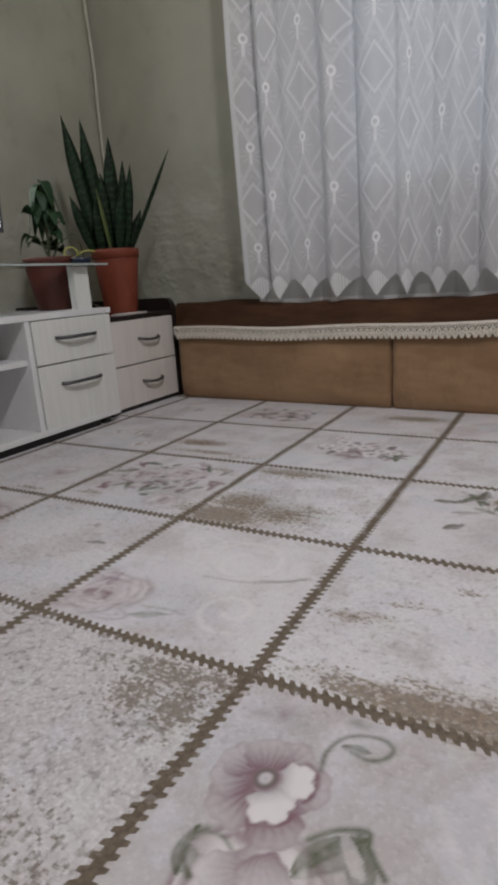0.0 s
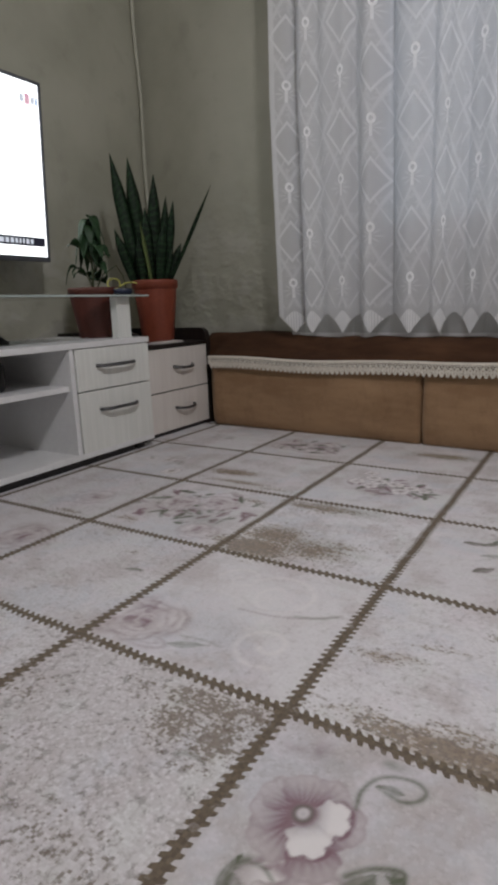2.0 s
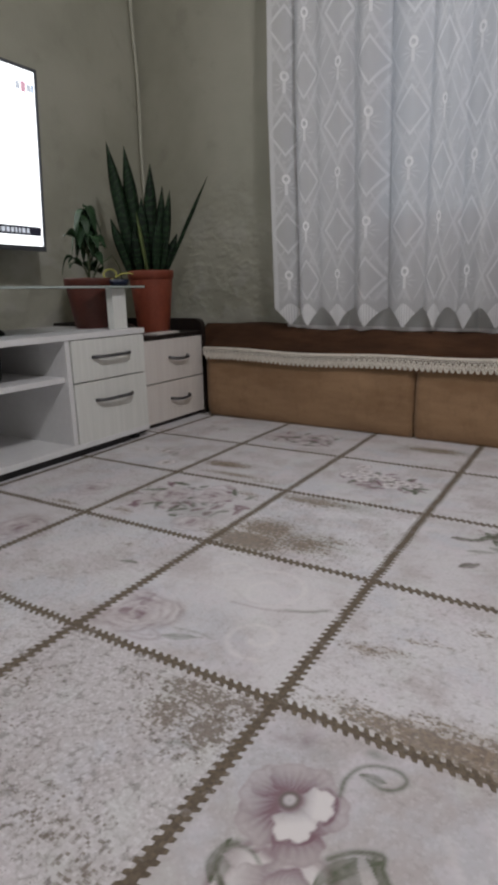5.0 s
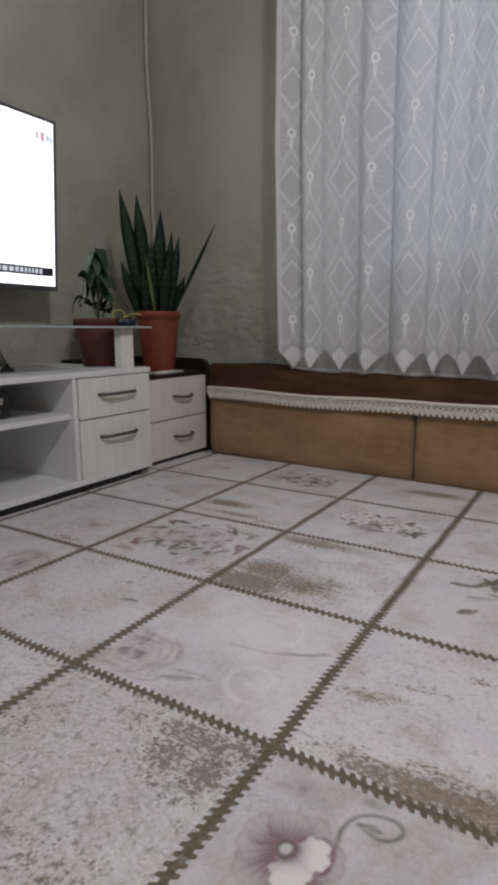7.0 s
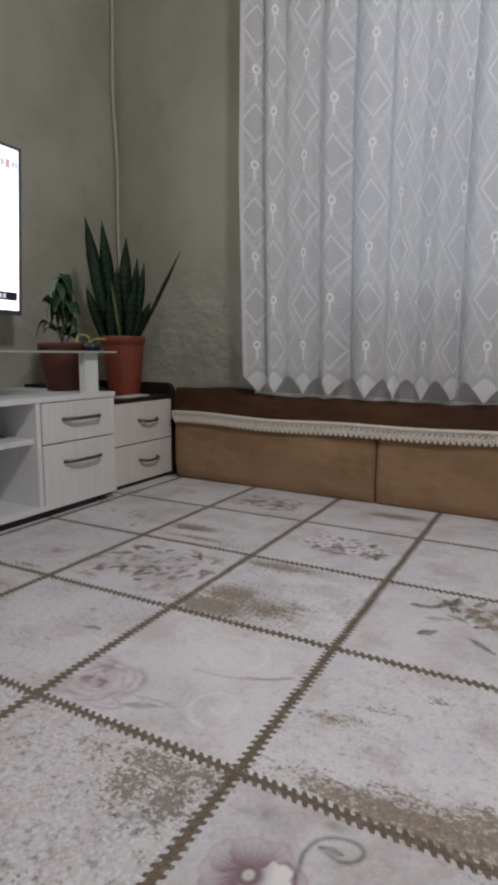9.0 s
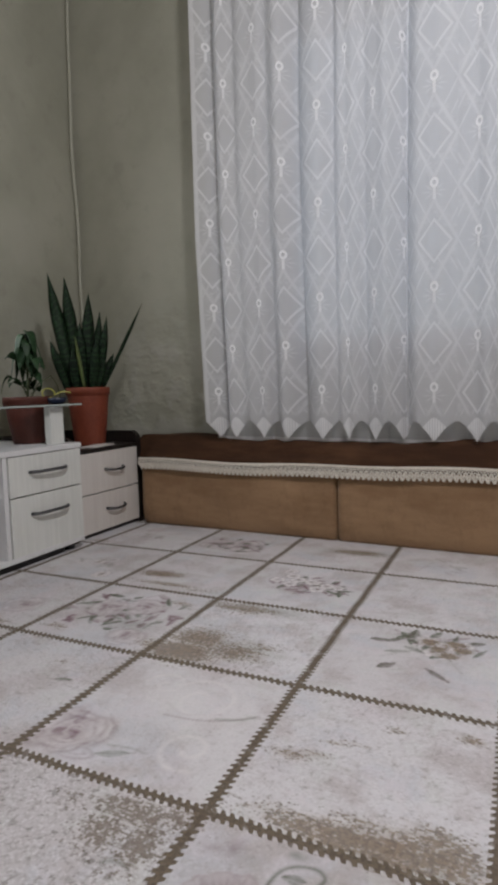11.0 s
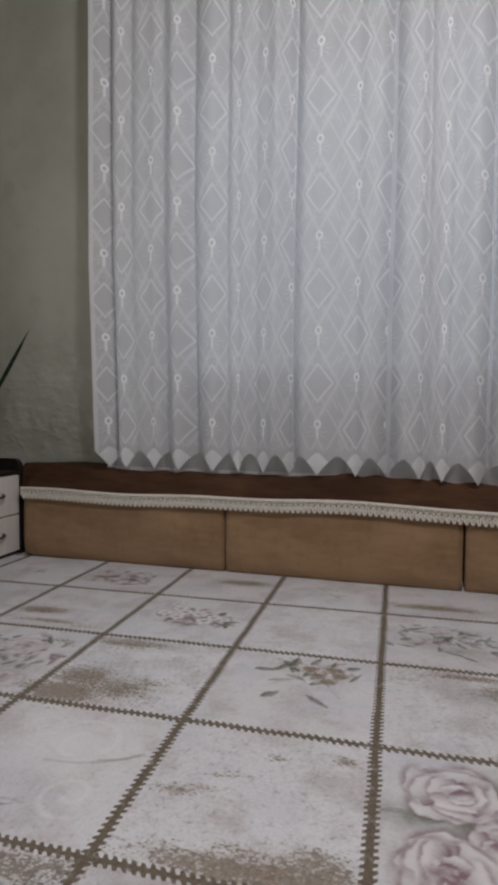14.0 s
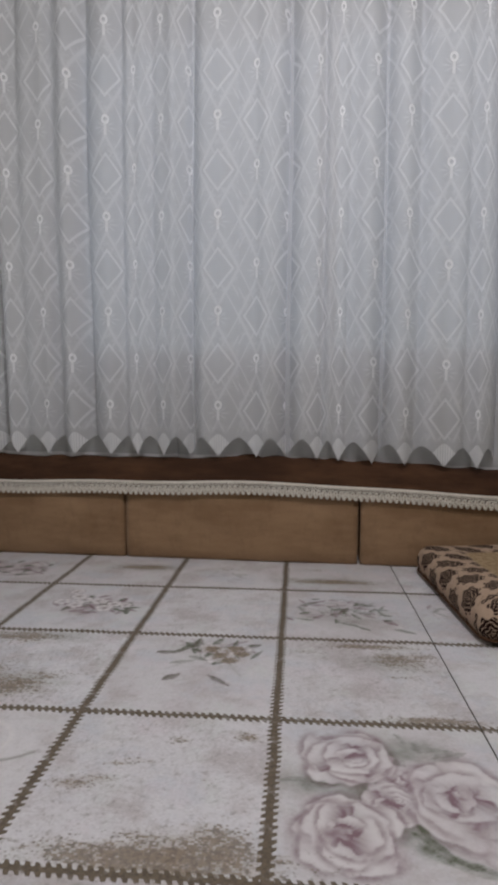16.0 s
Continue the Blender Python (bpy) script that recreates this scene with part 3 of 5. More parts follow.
class Print:
    """The faded print on a rug, as four layers: stain, pink, green, white."""

    def __init__(self, xs, ys):
        self.xs, self.ys = xs, ys
        self.x, self.y = np.meshgrid(xs, ys, indexing="xy")
        self.layer = np.zeros((4,) + self.x.shape)
        self.wx = (fbm(self.x, self.y, 16, 3) - 0.44) * 0.012
        self.wy = (fbm(self.x, self.y, 16, 8) - 0.44) * 0.012
        self.tooth = fbm(self.x, self.y, 90, 12, 2) / 0.75

    def near(self, cx, cy, reach):
        """The part of the grid round a point."""
        i = slice(*np.searchsorted(self.xs, (cx - reach, cx + reach)))
        j = slice(*np.searchsorted(self.ys, (cy - reach, cy + reach)))
        return (j, i)

    def local(self, w, cx, cy, turn=0.0):
        dx, dy = self.x[w] + self.wx[w] - cx, self.y[w] + self.wy[w] - cy
        c, s = math.cos(turn), math.sin(turn)
        return dx * c + dy * s, dy * c - dx * s

    def lay(self, n, w, mask):
        self.layer[n][w] = np.maximum(self.layer[n][w], mask)

    def fade(self, n, w, inside, tone):
        self.layer[n][w] = self.layer[n][w] * (1 - inside) + inside * tone

    def stain(self, cx, cy, rx, ry, power=1.0):
        w = self.near(cx, cy, 2.6 * max(rx, ry))
        self.lay(0, w, power * np.exp(-(((self.x[w] - cx) / rx) ** 2 + ((self.y[w] - cy) / ry) ** 2)))

    def smudge(self, cx, cy, rx, ry, layer, power, turn=0.0):
        """A soft wash of colour."""
        w = self.near(cx, cy, 2.6 * max(rx, ry))
        u, v = self.local(w, cx, cy, turn)
        self.lay(layer, w, power * np.exp(-((u / rx) ** 2 + (v / ry) ** 2)) * (0.6 + 0.8 * self.tooth[w]))

    def petal(self, px, py, turn, long, wide, shade, white=0.0, power=1.0, ruffle=0.05, rim=0.18, base=0.08, skew=0.0):
        """One petal laid over what is below it: pale, a darker root, fine rays and a drawn edge."""
        w = self.near(px, py, 1.5 * max(long, wide))
        u, v = self.local(w, px, py, turn)
        ang = np.arctan2(v / wide, u / long)
        r = np.hypot(u / long, v / wide) + ruffle * np.sin(5 * ang + turn * 3) + 0.6 * ruffle * np.sin(9 * ang + turn)
        inside = np.clip((1 - r) / 0.10, 0, 1) * power
        deep = np.clip(0.48 - 0.62 * (u / long + skew * v / wide), 0, 1) ** 1.5
        ray = 0.86 + 0.17 * np.sin(np.arctan2(v, u + 1.15 * long) * 26 + 3 * turn) * np.clip(1.2 - r, 0, 1)
        tone = shade * (base + 1.25 * deep) * ray + rim * np.exp(-((r - 0.92) / 0.12) ** 2) * (0.5 + self.tooth[w])
        self.fade(1, w, inside, np.clip(tone, 0, 1))
        self.fade(2, w, inside, 0.0)
        self.fade(3, w, inside, np.clip((0.45 + white) * (1.15 - 1.3 * deep), 0, 1))

    def shadow_of(self, px, py, turn, long, wide, power):
        """The drawn dark crescent that a petal leaves beneath it."""
        w = self.near(px, py, 1.8 * max(long, wide))
        u, v = self.local(w, px, py, turn)
        r = np.hypot(u / long, v / wide)
        self.lay(1, w, power * np.exp(-(np.maximum(r - 1.0, 0) / 0.22) ** 2) * np.clip(0.3 + u / long, 0, 1) * (r > 0.9) * (0.6 + 0.7 * self.tooth[w]))

    def rose(self, cx, cy, size, turn=0.0, power=1.0, squash=1.0):
        """A full-blown rose: broad pale outer petals, each with a shaded root, closing to a dark heart."""
        rng = random.Random(int(1000 * abs(cx) + 77 * abs(cy) * 100))
        for count, reach, long, shade in ((5, 0.66, 0.50, 0.80), (4, 0.46, 0.50, 0.85), (3, 0.26, 0.40, 0.95), (2, 0.12, 0.26, 1.10), (1, 0.03, 0.15, 1.2)):
            ox, oy = cx + (0.62 - reach) * 0.22 * size * math.cos(turn), cy + (0.62 - reach) * 0.22 * size * math.sin(turn)
            for i in range(count):
                a = turn + 2 * math.pi * (i + rng.uniform(-0.36, 0.36)) / count + reach * 9
                q = reach * size * rng.uniform(0.80, 1.22)
                px, py, t = ox + q * math.cos(a), oy + squash * q * math.sin(a), a + rng.uniform(-0.5, 0.5)
                deep, wide = long * size * rng.uniform(0.85, 1.15), long * size * rng.uniform(1.05, 1.6)
                self.shadow_of(px, py, t, deep, wide, 0.70 * power)
                self.petal(px, py, t, deep, wide, shade * rng.uniform(0.8, 1.25), rng.uniform(-0.1, 0.25), power, 0.07, 0.10, 0.08, rng.uniform(-0.8, 0.8))
        if power > 0.5:
            self.smudge(cx, cy, 0.18 * size, 0.10 * size, 1, 0.8 * power, turn)

    def pansy(self, cx, cy, size, turn=0.0):
        """Mauve petals behind, two white ruffled petals in front, a ringed eye."""
        for deg, far, long, shade in ((246, 0.82, 0.56, 0.95), (10, 0.92, 0.52, 1.05), (306, 1.10, 0.52, 1.05), (194, 0.66, 0.50, 0.80), (156, 0.70, 0.48, 0.70), (68, 0.80, 0.50, 0.85), (112, 0.66, 0.50, 0.75)):
            a = radians(deg) + turn
            self.petal(cx + far * size * math.cos(a), cy + far * size * math.sin(a), a, long * size, 1.15 * long * size, shade, -0.2, 0.95, 0.05, 0.16, 0.38)
        for deg, far in ((19, 0.64), (306, 0.62)):
            a = radians(deg) + turn
            px, py = cx + far * size * math.cos(a), cy + far * size * math.sin(a)
            self.shadow_of(px, py, a, 0.46 * size, 0.52 * size, 1.0)
            self.petal(px, py, a, 0.43 * size, 0.50 * size, 0.06, 0.95, 1.0, 0.09, 0.10)
        w = self.near(cx, cy, size)
        u, v = self.local(w, cx, cy, turn)
        eye = np.hypot(u, v) / size
        self.lay(1, w, 0.95 * np.exp(-((eye - 0.24) / 0.12) ** 2))
        self.lay(2, w, 0.60 * np.exp(-((eye - 0.20) / 0.05) ** 2))
        self.fade(1, w, np.exp(-(eye / 0.11) ** 2), 0.12)
        self.lay(3, w, 0.5 * np.exp(-((eye - 0.10) / 0.05) ** 2))

    def leaf(self, cx, cy, long, wide, turn, power=0.6, layer=2):
        w = self.near(cx, cy, 1.3 * long)
        u, v = self.local(w, cx, cy, turn)
        t = np.clip(u / long * 0.5 + 0.5, 0, 1)
        half = wide * np.sin(math.pi * t) ** 0.8 * (1.1 - 0.4 * t) + 1e-6
        d = np.abs(v) / half
        on = np.abs(u) < long
        inside = np.clip((1 - d) / 0.2, 0, 1) * on
        vein = np.exp(-(v / 0.0022) ** 2) * (np.abs(u) < long * 0.9)
        rim = np.exp(-((d - 0.95) / 0.16) ** 2) * on
        half_dark = 0.75 + 0.4 * (v > 0)
        self.lay(layer, w, power * np.clip(0.72 * inside * half_dark + 0.28 * vein + 0.34 * rim, 0, 1) * (0.55 + 0.75 * self.tooth[w]))

    def stroke(self, points, power=0.6, width=0.0032, layer=2):
        """A brush line gliding through a few points."""
        pts = [Vector((*p, 0)) for p in points]
        pts = [2 * pts[0] - pts[1]] + pts + [2 * pts[-1] - pts[-2]]
        line = []
        for p0, p1, p2, p3 in zip(pts, pts[1:], pts[2:], pts[3:]):
            for k in range(9):
                t = k / 8
                line.append(0.5 * (2 * p1 + (p2 - p0) * t + (2 * p0 - 5 * p1 + 4 * p2 - p3) * t * t + (3 * p1 - p0 - 3 * p2 + p3) * t ** 3))
        xs, ys = [p.x for p in line], [p.y for p in line]
        mx, my = (min(xs) + max(xs)) / 2, (min(ys) + max(ys)) / 2
        w = self.near(mx, my, max(max(xs) - min(xs), max(ys) - min(ys)) / 2 + 4 * width)
        best = np.full(self.x[w].shape, 9.0)
        for p in line:
            best = np.minimum(best, np.hypot(self.x[w] - p.x, self.y[w] - p.y))
        self.lay(layer, w, power * np.exp(-(best / width) ** 2) * (0.65 + 0.5 * self.tooth[w]))

    def scroll(self, cx, cy, size, turns, start, power=0.6, width=0.0032, layer=2):
        pts = []
        for k in range(12):
            a, q = start + turns * 2 * math.pi * k / 11, size * (0.22 + 0.78 * k / 11)
            pts.append((cx + q * math.cos(a), cy + q * math.sin(a)))
        self.stroke(pts, power, width, layer)

    def twigs(self, cx, cy, spread, count, seed, power=0.6, pinks=0.3, flat=0.6):
        rng = random.Random(seed)
        for _ in range(count):
            a, q = rng.uniform(0, 6.28), spread * rng.uniform(0.1, 1.0)
            px, py = cx + q * math.cos(a), cy + q * flat * math.sin(a)
            self.leaf(px, py, rng.uniform(0.014, 0.034), rng.uniform(0.006, 0.013), rng.uniform(0, 3.14), power * rng.uniform(0.5, 1.0), 1 if rng.random() < pinks else 2)
            if rng.random() < 0.4:
                self.stroke([(px, py), (px + rng.uniform(-0.03, 0.03), py + 0.02), (px + rng.uniform(-0.06, 0.06), py + rng.uniform(-0.04, 0.04))], 0.5 * power, 0.0028, rng.choice((1, 2)))

    def blossoms(self, cx, cy, spread, count, seed, power=0.8, heart=0.6):
        rng = random.Random(seed)
        for _ in range(count):
            a, q = rng.uniform(0, 6.28), spread * rng.uniform(0.1, 1.0)
            px, py, size = cx + q * math.cos(a), cy + q * 0.7 * math.sin(a), rng.uniform(0.018, 0.028)
            first = rng.uniform(0, 6)
            for k in range(5):
                b = first + k * 1.257
                x0, y0 = px + 0.6 * size * math.cos(b), py + 0.6 * size * math.sin(b)
                self.shadow_of(x0, y0, b, 0.5 * size, 0.5 * size, 0.5 * power)
                self.petal(x0, y0, b, 0.5 * size, 0.5 * size, 0.25, 0.6, power)
            self.stain(px, py, 0.3 * size, 0.3 * size, heart)


def paint_print(xs, ys):
    p = Print(xs, ys)
    # pansy square: scroll, hooked leaves and a bloom below
    p.rose(0.128, -0.245, 0.055, 0.2, 0.9)
    p.leaf(0.066, -0.236, 0.030, 0.013, 1.75, 1.0)
    p.stroke([(0.070, -0.212), (0.060, -0.225), (0.063, -0.242), (0.080, -0.256)], 1.0, 0.0045)
    p.petal(0.088, -0.222, 0.15, 0.024, 0.013, 0.15, 0.55)
    p.stroke([(0.072, -0.213), (0.088, -0.212), (0.106, -0.222)], 0.7, 0.003)
    p.petal(0.104, -0.240, 3.6, 0.026, 0.022, 0.55)
    p.petal(0.140, -0.212, 0.1, 0.034, 0.016, 0.30, 0.45)
    p.petal(0.142, -0.234, 5.2, 0.030, 0.026, 0.55)
    p.stroke([(0.100, -0.203), (0.112, -0.204), (0.128, -0.197)], 0.8, 0.008, 1)
    p.leaf(0.176, -0.190, 0.032, 0.016, 1.1, 0.85)
    p.leaf(0.192, -0.180, 0.034, 0.016, 0.9, 0.95)
    p.leaf(0.212, -0.182, 0.036, 0.016, -1.2, 0.8)
    p.petal(0.204, -0.178, -0.9, 0.024, 0.008, 0.05, 0.1, 0.7)
    p.stroke([(0.160, -0.180), (0.180, -0.160), (0.206, -0.150), (0.212, -0.166), (0.232, -0.186)], 1.0, 0.0036)
    p.pansy(0.094, -0.137, 0.050)
    p.stroke([(0.140, -0.102), (0.137, -0.078), (0.145, -0.054), (0.163, -0.040), (0.187, -0.036), (0.200, -0.045), (0.196, -0.060), (0.180, -0.070), (0.161, -0.066)], 0.85, 0.0032)
    p.leaf(0.165, -0.062, 0.016, 0.008, 0.0, 0.8)
    p.smudge(0.072, -0.045, 0.012, 0.016, 1, 0.45)
    p.smudge(0.044, -0.055, 0.016, 0.007, 1, 0.35)
    p.smudge(0.095, -0.055, 0.030, 0.012, 2, 0.20)
    p.smudge(0.157, -0.022, 0.017, 0.009, 2, 0.55)
    p.stroke([(0.26, -0.10), (0.29, -0.15), (0.33, -0.17), (0.35, -0.13)], 0.30, 0.006, 3)
    p.stroke([(0.22, -0.24), (0.27, -0.22), (0.30, -0.18), (0.30, -0.13)], 0.30, 0.006, 3)
    # pebbled square
    p.stain(-0.094, -0.040, 0.085, 0.030, 0.90)
    p.stain(-0.118, -0.090, 0.045, 0.040, 0.80)
    p.stain(-0.055, -0.090, 0.040, 0.055, 0.85)
    p.stain(-0.030, -0.030, 0.040, 0.025, 0.90)
    p.stain(-0.120, -0.130, 0.040, 0.020, 0.45)
    p.stain(-0.200, -0.060, 0.050, 0.030, 0.42)
    p.stain(-0.110, -0.293, 0.080, 0.050, 0.40)
    p.stain(-0.053, -0.315, 0.050, 0.030, 0.42)
    p.stain(-0.30, -0.30, 0.10, 0.10, 0.40)
    p.stain(-0.36, -0.15, 0.06, 0.07, 0.36)
    p.stroke([(-0.082, -0.135), (-0.066, -0.128), (-0.046, -0.128)], 0.45, 0.004)
    # pale square with a ghost of a rose and white scrolls
    p.rose(-0.335, 0.085, 0.066, 0.5, 0.62, 0.8)
    p.stroke([(-0.33, 0.030), (-0.28, 0.022), (-0.245, 0.040), (-0.28, 0.056), (-0.33, 0.040)], 0.40, 0.004, 1)
    p.stroke([(-0.31, 0.036), (-0.28, 0.034), (-0.26, 0.042)], 0.35, 0.003, 1)
    p.leaf(-0.215, 0.062, 0.034, 0.010, 0.35, 0.55)
    p.stroke([(-0.24, 0.078), (-0.20, 0.085), (-0.165, 0.082)], 0.4, 0.003)
    p.smudge(-0.17, 0.25, 0.13, 0.10, 3, 0.35)
    p.scroll(-0.16, 0.27, 0.085, 1.3, 0.8, 0.65, 0.007, 3)
    p.scroll(-0.26, 0.30, 0.05, 1.1, 2.5, 0.55, 0.006, 3)
    p.scroll(-0.10, 0.12, 0.060, 1.2, 4.0, 0.6, 0.006, 3)
    p.stroke([(-0.20, 0.20), (-0.14, 0.205), (-0.08, 0.225), (-0.030, 0.260)], 0.45, 0.0035, 1)
    p.stroke([(-0.10, 0.222), (-0.060, 0.236), (-0.034, 0.254)], 0.45, 0.004, 2)
    p.stroke([(-0.22, 0.24), (-0.17, 0.215), (-0.10, 0.24)], 0.22, 0.003, 1)
    # speckled square with a worn strip by the stitching
    p.stain(0.24, 0.030, 0.19, 0.032, 1.05)
    p.stain(0.33, 0.050, 0.07, 0.050, 0.95)
    p.stain(0.24, 0.066, 0.08, 0.014, 0.62)
    p.stain(0.069, 0.178, 0.050, 0.016, 0.66)
    p.stain(0.105, 0.190, 0.045, 0.012, 0.55)
    p.stain(0.13, 0.235, 0.03, 0.006, 0.6)
    p.stain(0.35, 0.336, 0.024, 0.014, 0.85)
    p.stain(0.224, 0.316, 0.024, 0.016, 0.52)
    p.stain(0.178, 0.245, 0.05, 0.012, 0.40)
    p.stain(0.29, 0.20, 0.015, 0.010, 0.45)
    # big roses
    for x0, y0, a, f in ((0.646, 0.340, 2.2, 0.62), (0.690, 0.318, 0.1, 0.62), (0.715, 0.306, 0.3, 0.55), (0.445, 0.214, 0.0, 0.75), (0.480, 0.212, -0.1, 0.75), (0.575, 0.205, 0.1, 0.70), (0.603, 0.205, -0.4, 0.6),
                         (0.628, 0.108, -1.3, 1.0), (0.640, 0.085, -0.7, 1.0), (0.655, 0.066, -0.5, 0.9), (0.690, 0.050, -0.3, 0.7), (0.620, 0.290, 1.6, 0.5), (0.74, 0.10, 1.9, 0.5)):
        p.leaf(x0, y0, 0.038, 0.013, a, f)
    for x0, y0 in ((0.60, 0.21), (0.46, 0.21), (0.62, 0.11), (0.63, 0.31), (0.55, 0.20), (0.655, 0.33)):
        p.smudge(x0, y0, 0.050, 0.026, 2, 0.60)
    p.rose(0.625, 0.225, 0.046, 2.4, 0.9)
    p.rose(0.598, 0.168, 0.044, 0.7, 1.0)
    p.rose(0.760, 0.100, 0.050, 2.2, 0.6)
    p.rose(0.532, 0.285, 0.074, 0.2, 1.0, 0.85)
    p.rose(0.518, 0.104, 0.074, 1.9)
    p.rose(0.708, 0.195, 0.088, 3.0)
    p.smudge(0.655, 0.205, 0.014, 0.040, 1, 0.55)
    p.smudge(0.500, 0.098, 0.030, 0.016, 1, 0.85)
    p.smudge(0.718, 0.205, 0.022, 0.030, 1, 0.60)
    p.smudge(0.535, 0.290, 0.030, 0.012, 1, 0.60)
    p.leaf(0.637, 0.082, 0.036, 0.014, -0.9, 1.0)
    p.leaf(0.668, 0.060, 0.034, 0.009, -0.3, 0.9)
    p.smudge(0.630, 0.080, 0.018, 0.016, 2, 0.9)
    # second row
    p.stain(-0.325, 0.450, 0.095, 0.052, 1.3)
    p.stain(-0.31, 0.53, 0.085, 0.060, 1.0)
    p.stain(-0.20, 0.49, 0.09, 0.050, 0.85)
    p.stain(-0.13, 0.54, 0.07, 0.03, 0.45)
    p.stain(-0.30, 0.755, 0.11, 0.035, 0.85)
    p.smudge(-0.20, 0.765, 0.09, 0.03, 2, 0.35)
    p.smudge(-0.17, 0.52, 0.07, 0.04, 2, 0.30)
    p.twigs(-0.61, 0.60, 0.20, 60, 5, 1.25, 0.5, 0.8)
    p.smudge(-0.53, 0.54, 0.06, 0.04, 2, 0.35)
    p.smudge(-0.62, 0.62, 0.07, 0.05, 1, 0.25)
    p.rose(-0.57, 0.66, 0.05, 0.3, 0.6)
    p.rose(-0.67, 0.62, 0.05, 1.3, 0.6)
    p.rose(-0.50, 0.47, 0.04, 2.3, 0.5)
    p.stain(-0.72, 0.46, 0.05, 0.02, 0.55)
    p.stain(-0.48, 0.72, 0.05, 0.02, 0.45)
    # bouquet of rust-brown blossoms with dark leaves
    p.leaf(0.115, 0.690, 0.034, 0.010, 0.1, 0.75)
    p.leaf(0.115, 0.690, 0.034, 0.011, 0.1, 0.7, 1)
    p.leaf(0.145, 0.700, 0.026, 0.009, 0.7, 0.9)
    p.leaf(0.145, 0.700, 0.026, 0.009, 0.7, 0.7, 1)
    p.leaf(0.160, 0.640, 0.030, 0.009, 0.3, 0.6)
    p.stroke([(0.13, 0.60), (0.19, 0.65), (0.24, 0.68)], 0.3, 0.0035)
    p.stroke([(0.31, 0.58), (0.28, 0.63), (0.25, 0.68)], 0.3, 0.0035)
    p.leaf(0.165, 0.725, 0.026, 0.012, 0.6, 0.95)
    p.leaf(0.185, 0.755, 0.026, 0.013, 1.6, 0.95)
    p.leaf(0.185, 0.755, 0.026, 0.013, 1.6, 0.7, 1)
    p.leaf(0.150, 0.560, 0.026, 0.012, 0.8, 0.75)
    p.leaf(0.150, 0.560, 0.026, 0.013, 0.8, 0.7, 1)
    p.leaf(0.262, 0.550, 0.038, 0.009, -0.7, 0.70)
    p.leaf(0.262, 0.550, 0.040, 0.010, -0.7, 0.7, 1)
    p.leaf(0.200, 0.660, 0.030, 0.010, -0.4, 0.75)
    p.leaf(0.330, 0.740, 0.026, 0.012, 0.5, 0.9)
    p.leaf(0.330, 0.740, 0.026, 0.012, 0.5, 0.7, 1)
    p.leaf(0.235, 0.760, 0.028, 0.011, 1.2, 0.9)
    p.twigs(0.235, 0.70, 0.11, 30, 9, 1.3, 0.4)
    p.blossoms(0.262, 0.695, 0.065, 7, 19, 0.6, 1.0)
    for x0, y0 in ((0.250, 0.680), (0.285, 0.720), (0.305, 0.695), (0.225, 0.715), (0.275, 0.655)):
        p.stain(x0, y0, 0.022, 0.018, 1.15)
    p.stain(0.690, 0.690, 0.080, 0.045, 0.72)
    p.smudge(0.66, 0.67, 0.09, 0.05, 2, 0.28)
    p.stain(0.745, 0.712, 0.050, 0.026, 0.60)
    p.stain(0.62, 0.765, 0.11, 0.020, 0.85)
    p.stain(0.47, 0.72, 0.06, 0.012, 0.40)
    p.stain(0.72, 0.418, 0.09, 0.018, 0.95)
    p.stain(0.68, 0.60, 0.05, 0.010, 0.45)
    # third row
    p.smudge(-0.20, 0.98, 0.10, 0.05, 1, 0.30)
    p.twigs(-0.19, 1.00, 0.14, 34, 12, 1.3, 0.6)
    p.smudge(-0.17, 0.99, 0.08, 0.05, 1, 0.45)
    p.blossoms(-0.19, 1.03, 0.11, 9, 2, 1.0)
    p.blossoms(-0.285, 1.12, 0.02, 2, 3, 1.0)
    p.stain(-0.70, 0.945, 0.09, 0.034, 0.95)
    p.smudge(-0.69, 0.945, 0.09, 0.03, 1, 0.5)
    p.stain(-0.62, 0.86, 0.14, 0.018, 0.7)
    p.stain(-0.48, 0.84, 0.08, 0.015, 0.5)
    p.twigs(0.57, 1.00, 0.17, 50, 21, 1.1, 0.5, 0.75)
    p.smudge(0.60, 0.95, 0.10, 0.05, 2, 0.26)
    p.smudge(0.50, 0.97, 0.06, 0.03, 1, 0.30)
    p.smudge(0.62, 1.08, 0.09, 0.03, 1, 0.25)
    p.leaf(0.742, 0.872, 0.036, 0.010, -0.5, 0.9)
    p.blossoms(-1.02, 0.98, 0.11, 6, 31, 0.6)
    p.blossoms(-0.88, 0.88, 0.04, 4, 33, 0.9)
    p.twigs(-1.0, 0.98, 0.12, 7, 32, 0.5, 0.4)
    # strip along the cushions
    p.rose(-0.58, 1.36, 0.075, 0.4, 0.55)
    p.rose(-0.70, 1.36, 0.060, 1.4, 0.5)
    p.twigs(-0.62, 1.37, 0.15, 34, 41, 1.1, 0.5)
    p.stain(-0.13, 1.42, 0.11, 0.036, 0.85)
    p.smudge(-0.12, 1.42, 0.11, 0.035, 2, 0.45)
    p.stain(0.20, 1.42, 0.10, 0.02, 0.35)
    p.twigs(0.22, 1.36, 0.14, 10, 44, 0.35, 0.5)
    p.stain(0.56, 1.300, 0.15, 0.030, 0.85)
    p.smudge(0.56, 1.300, 0.14, 0.03, 2, 0.40)
    p.stain(0.50, 1.43, 0.06, 0.02, 0.4)
    p.twigs(-1.05, 1.35, 0.1, 6, 43, 0.4, 0.5)
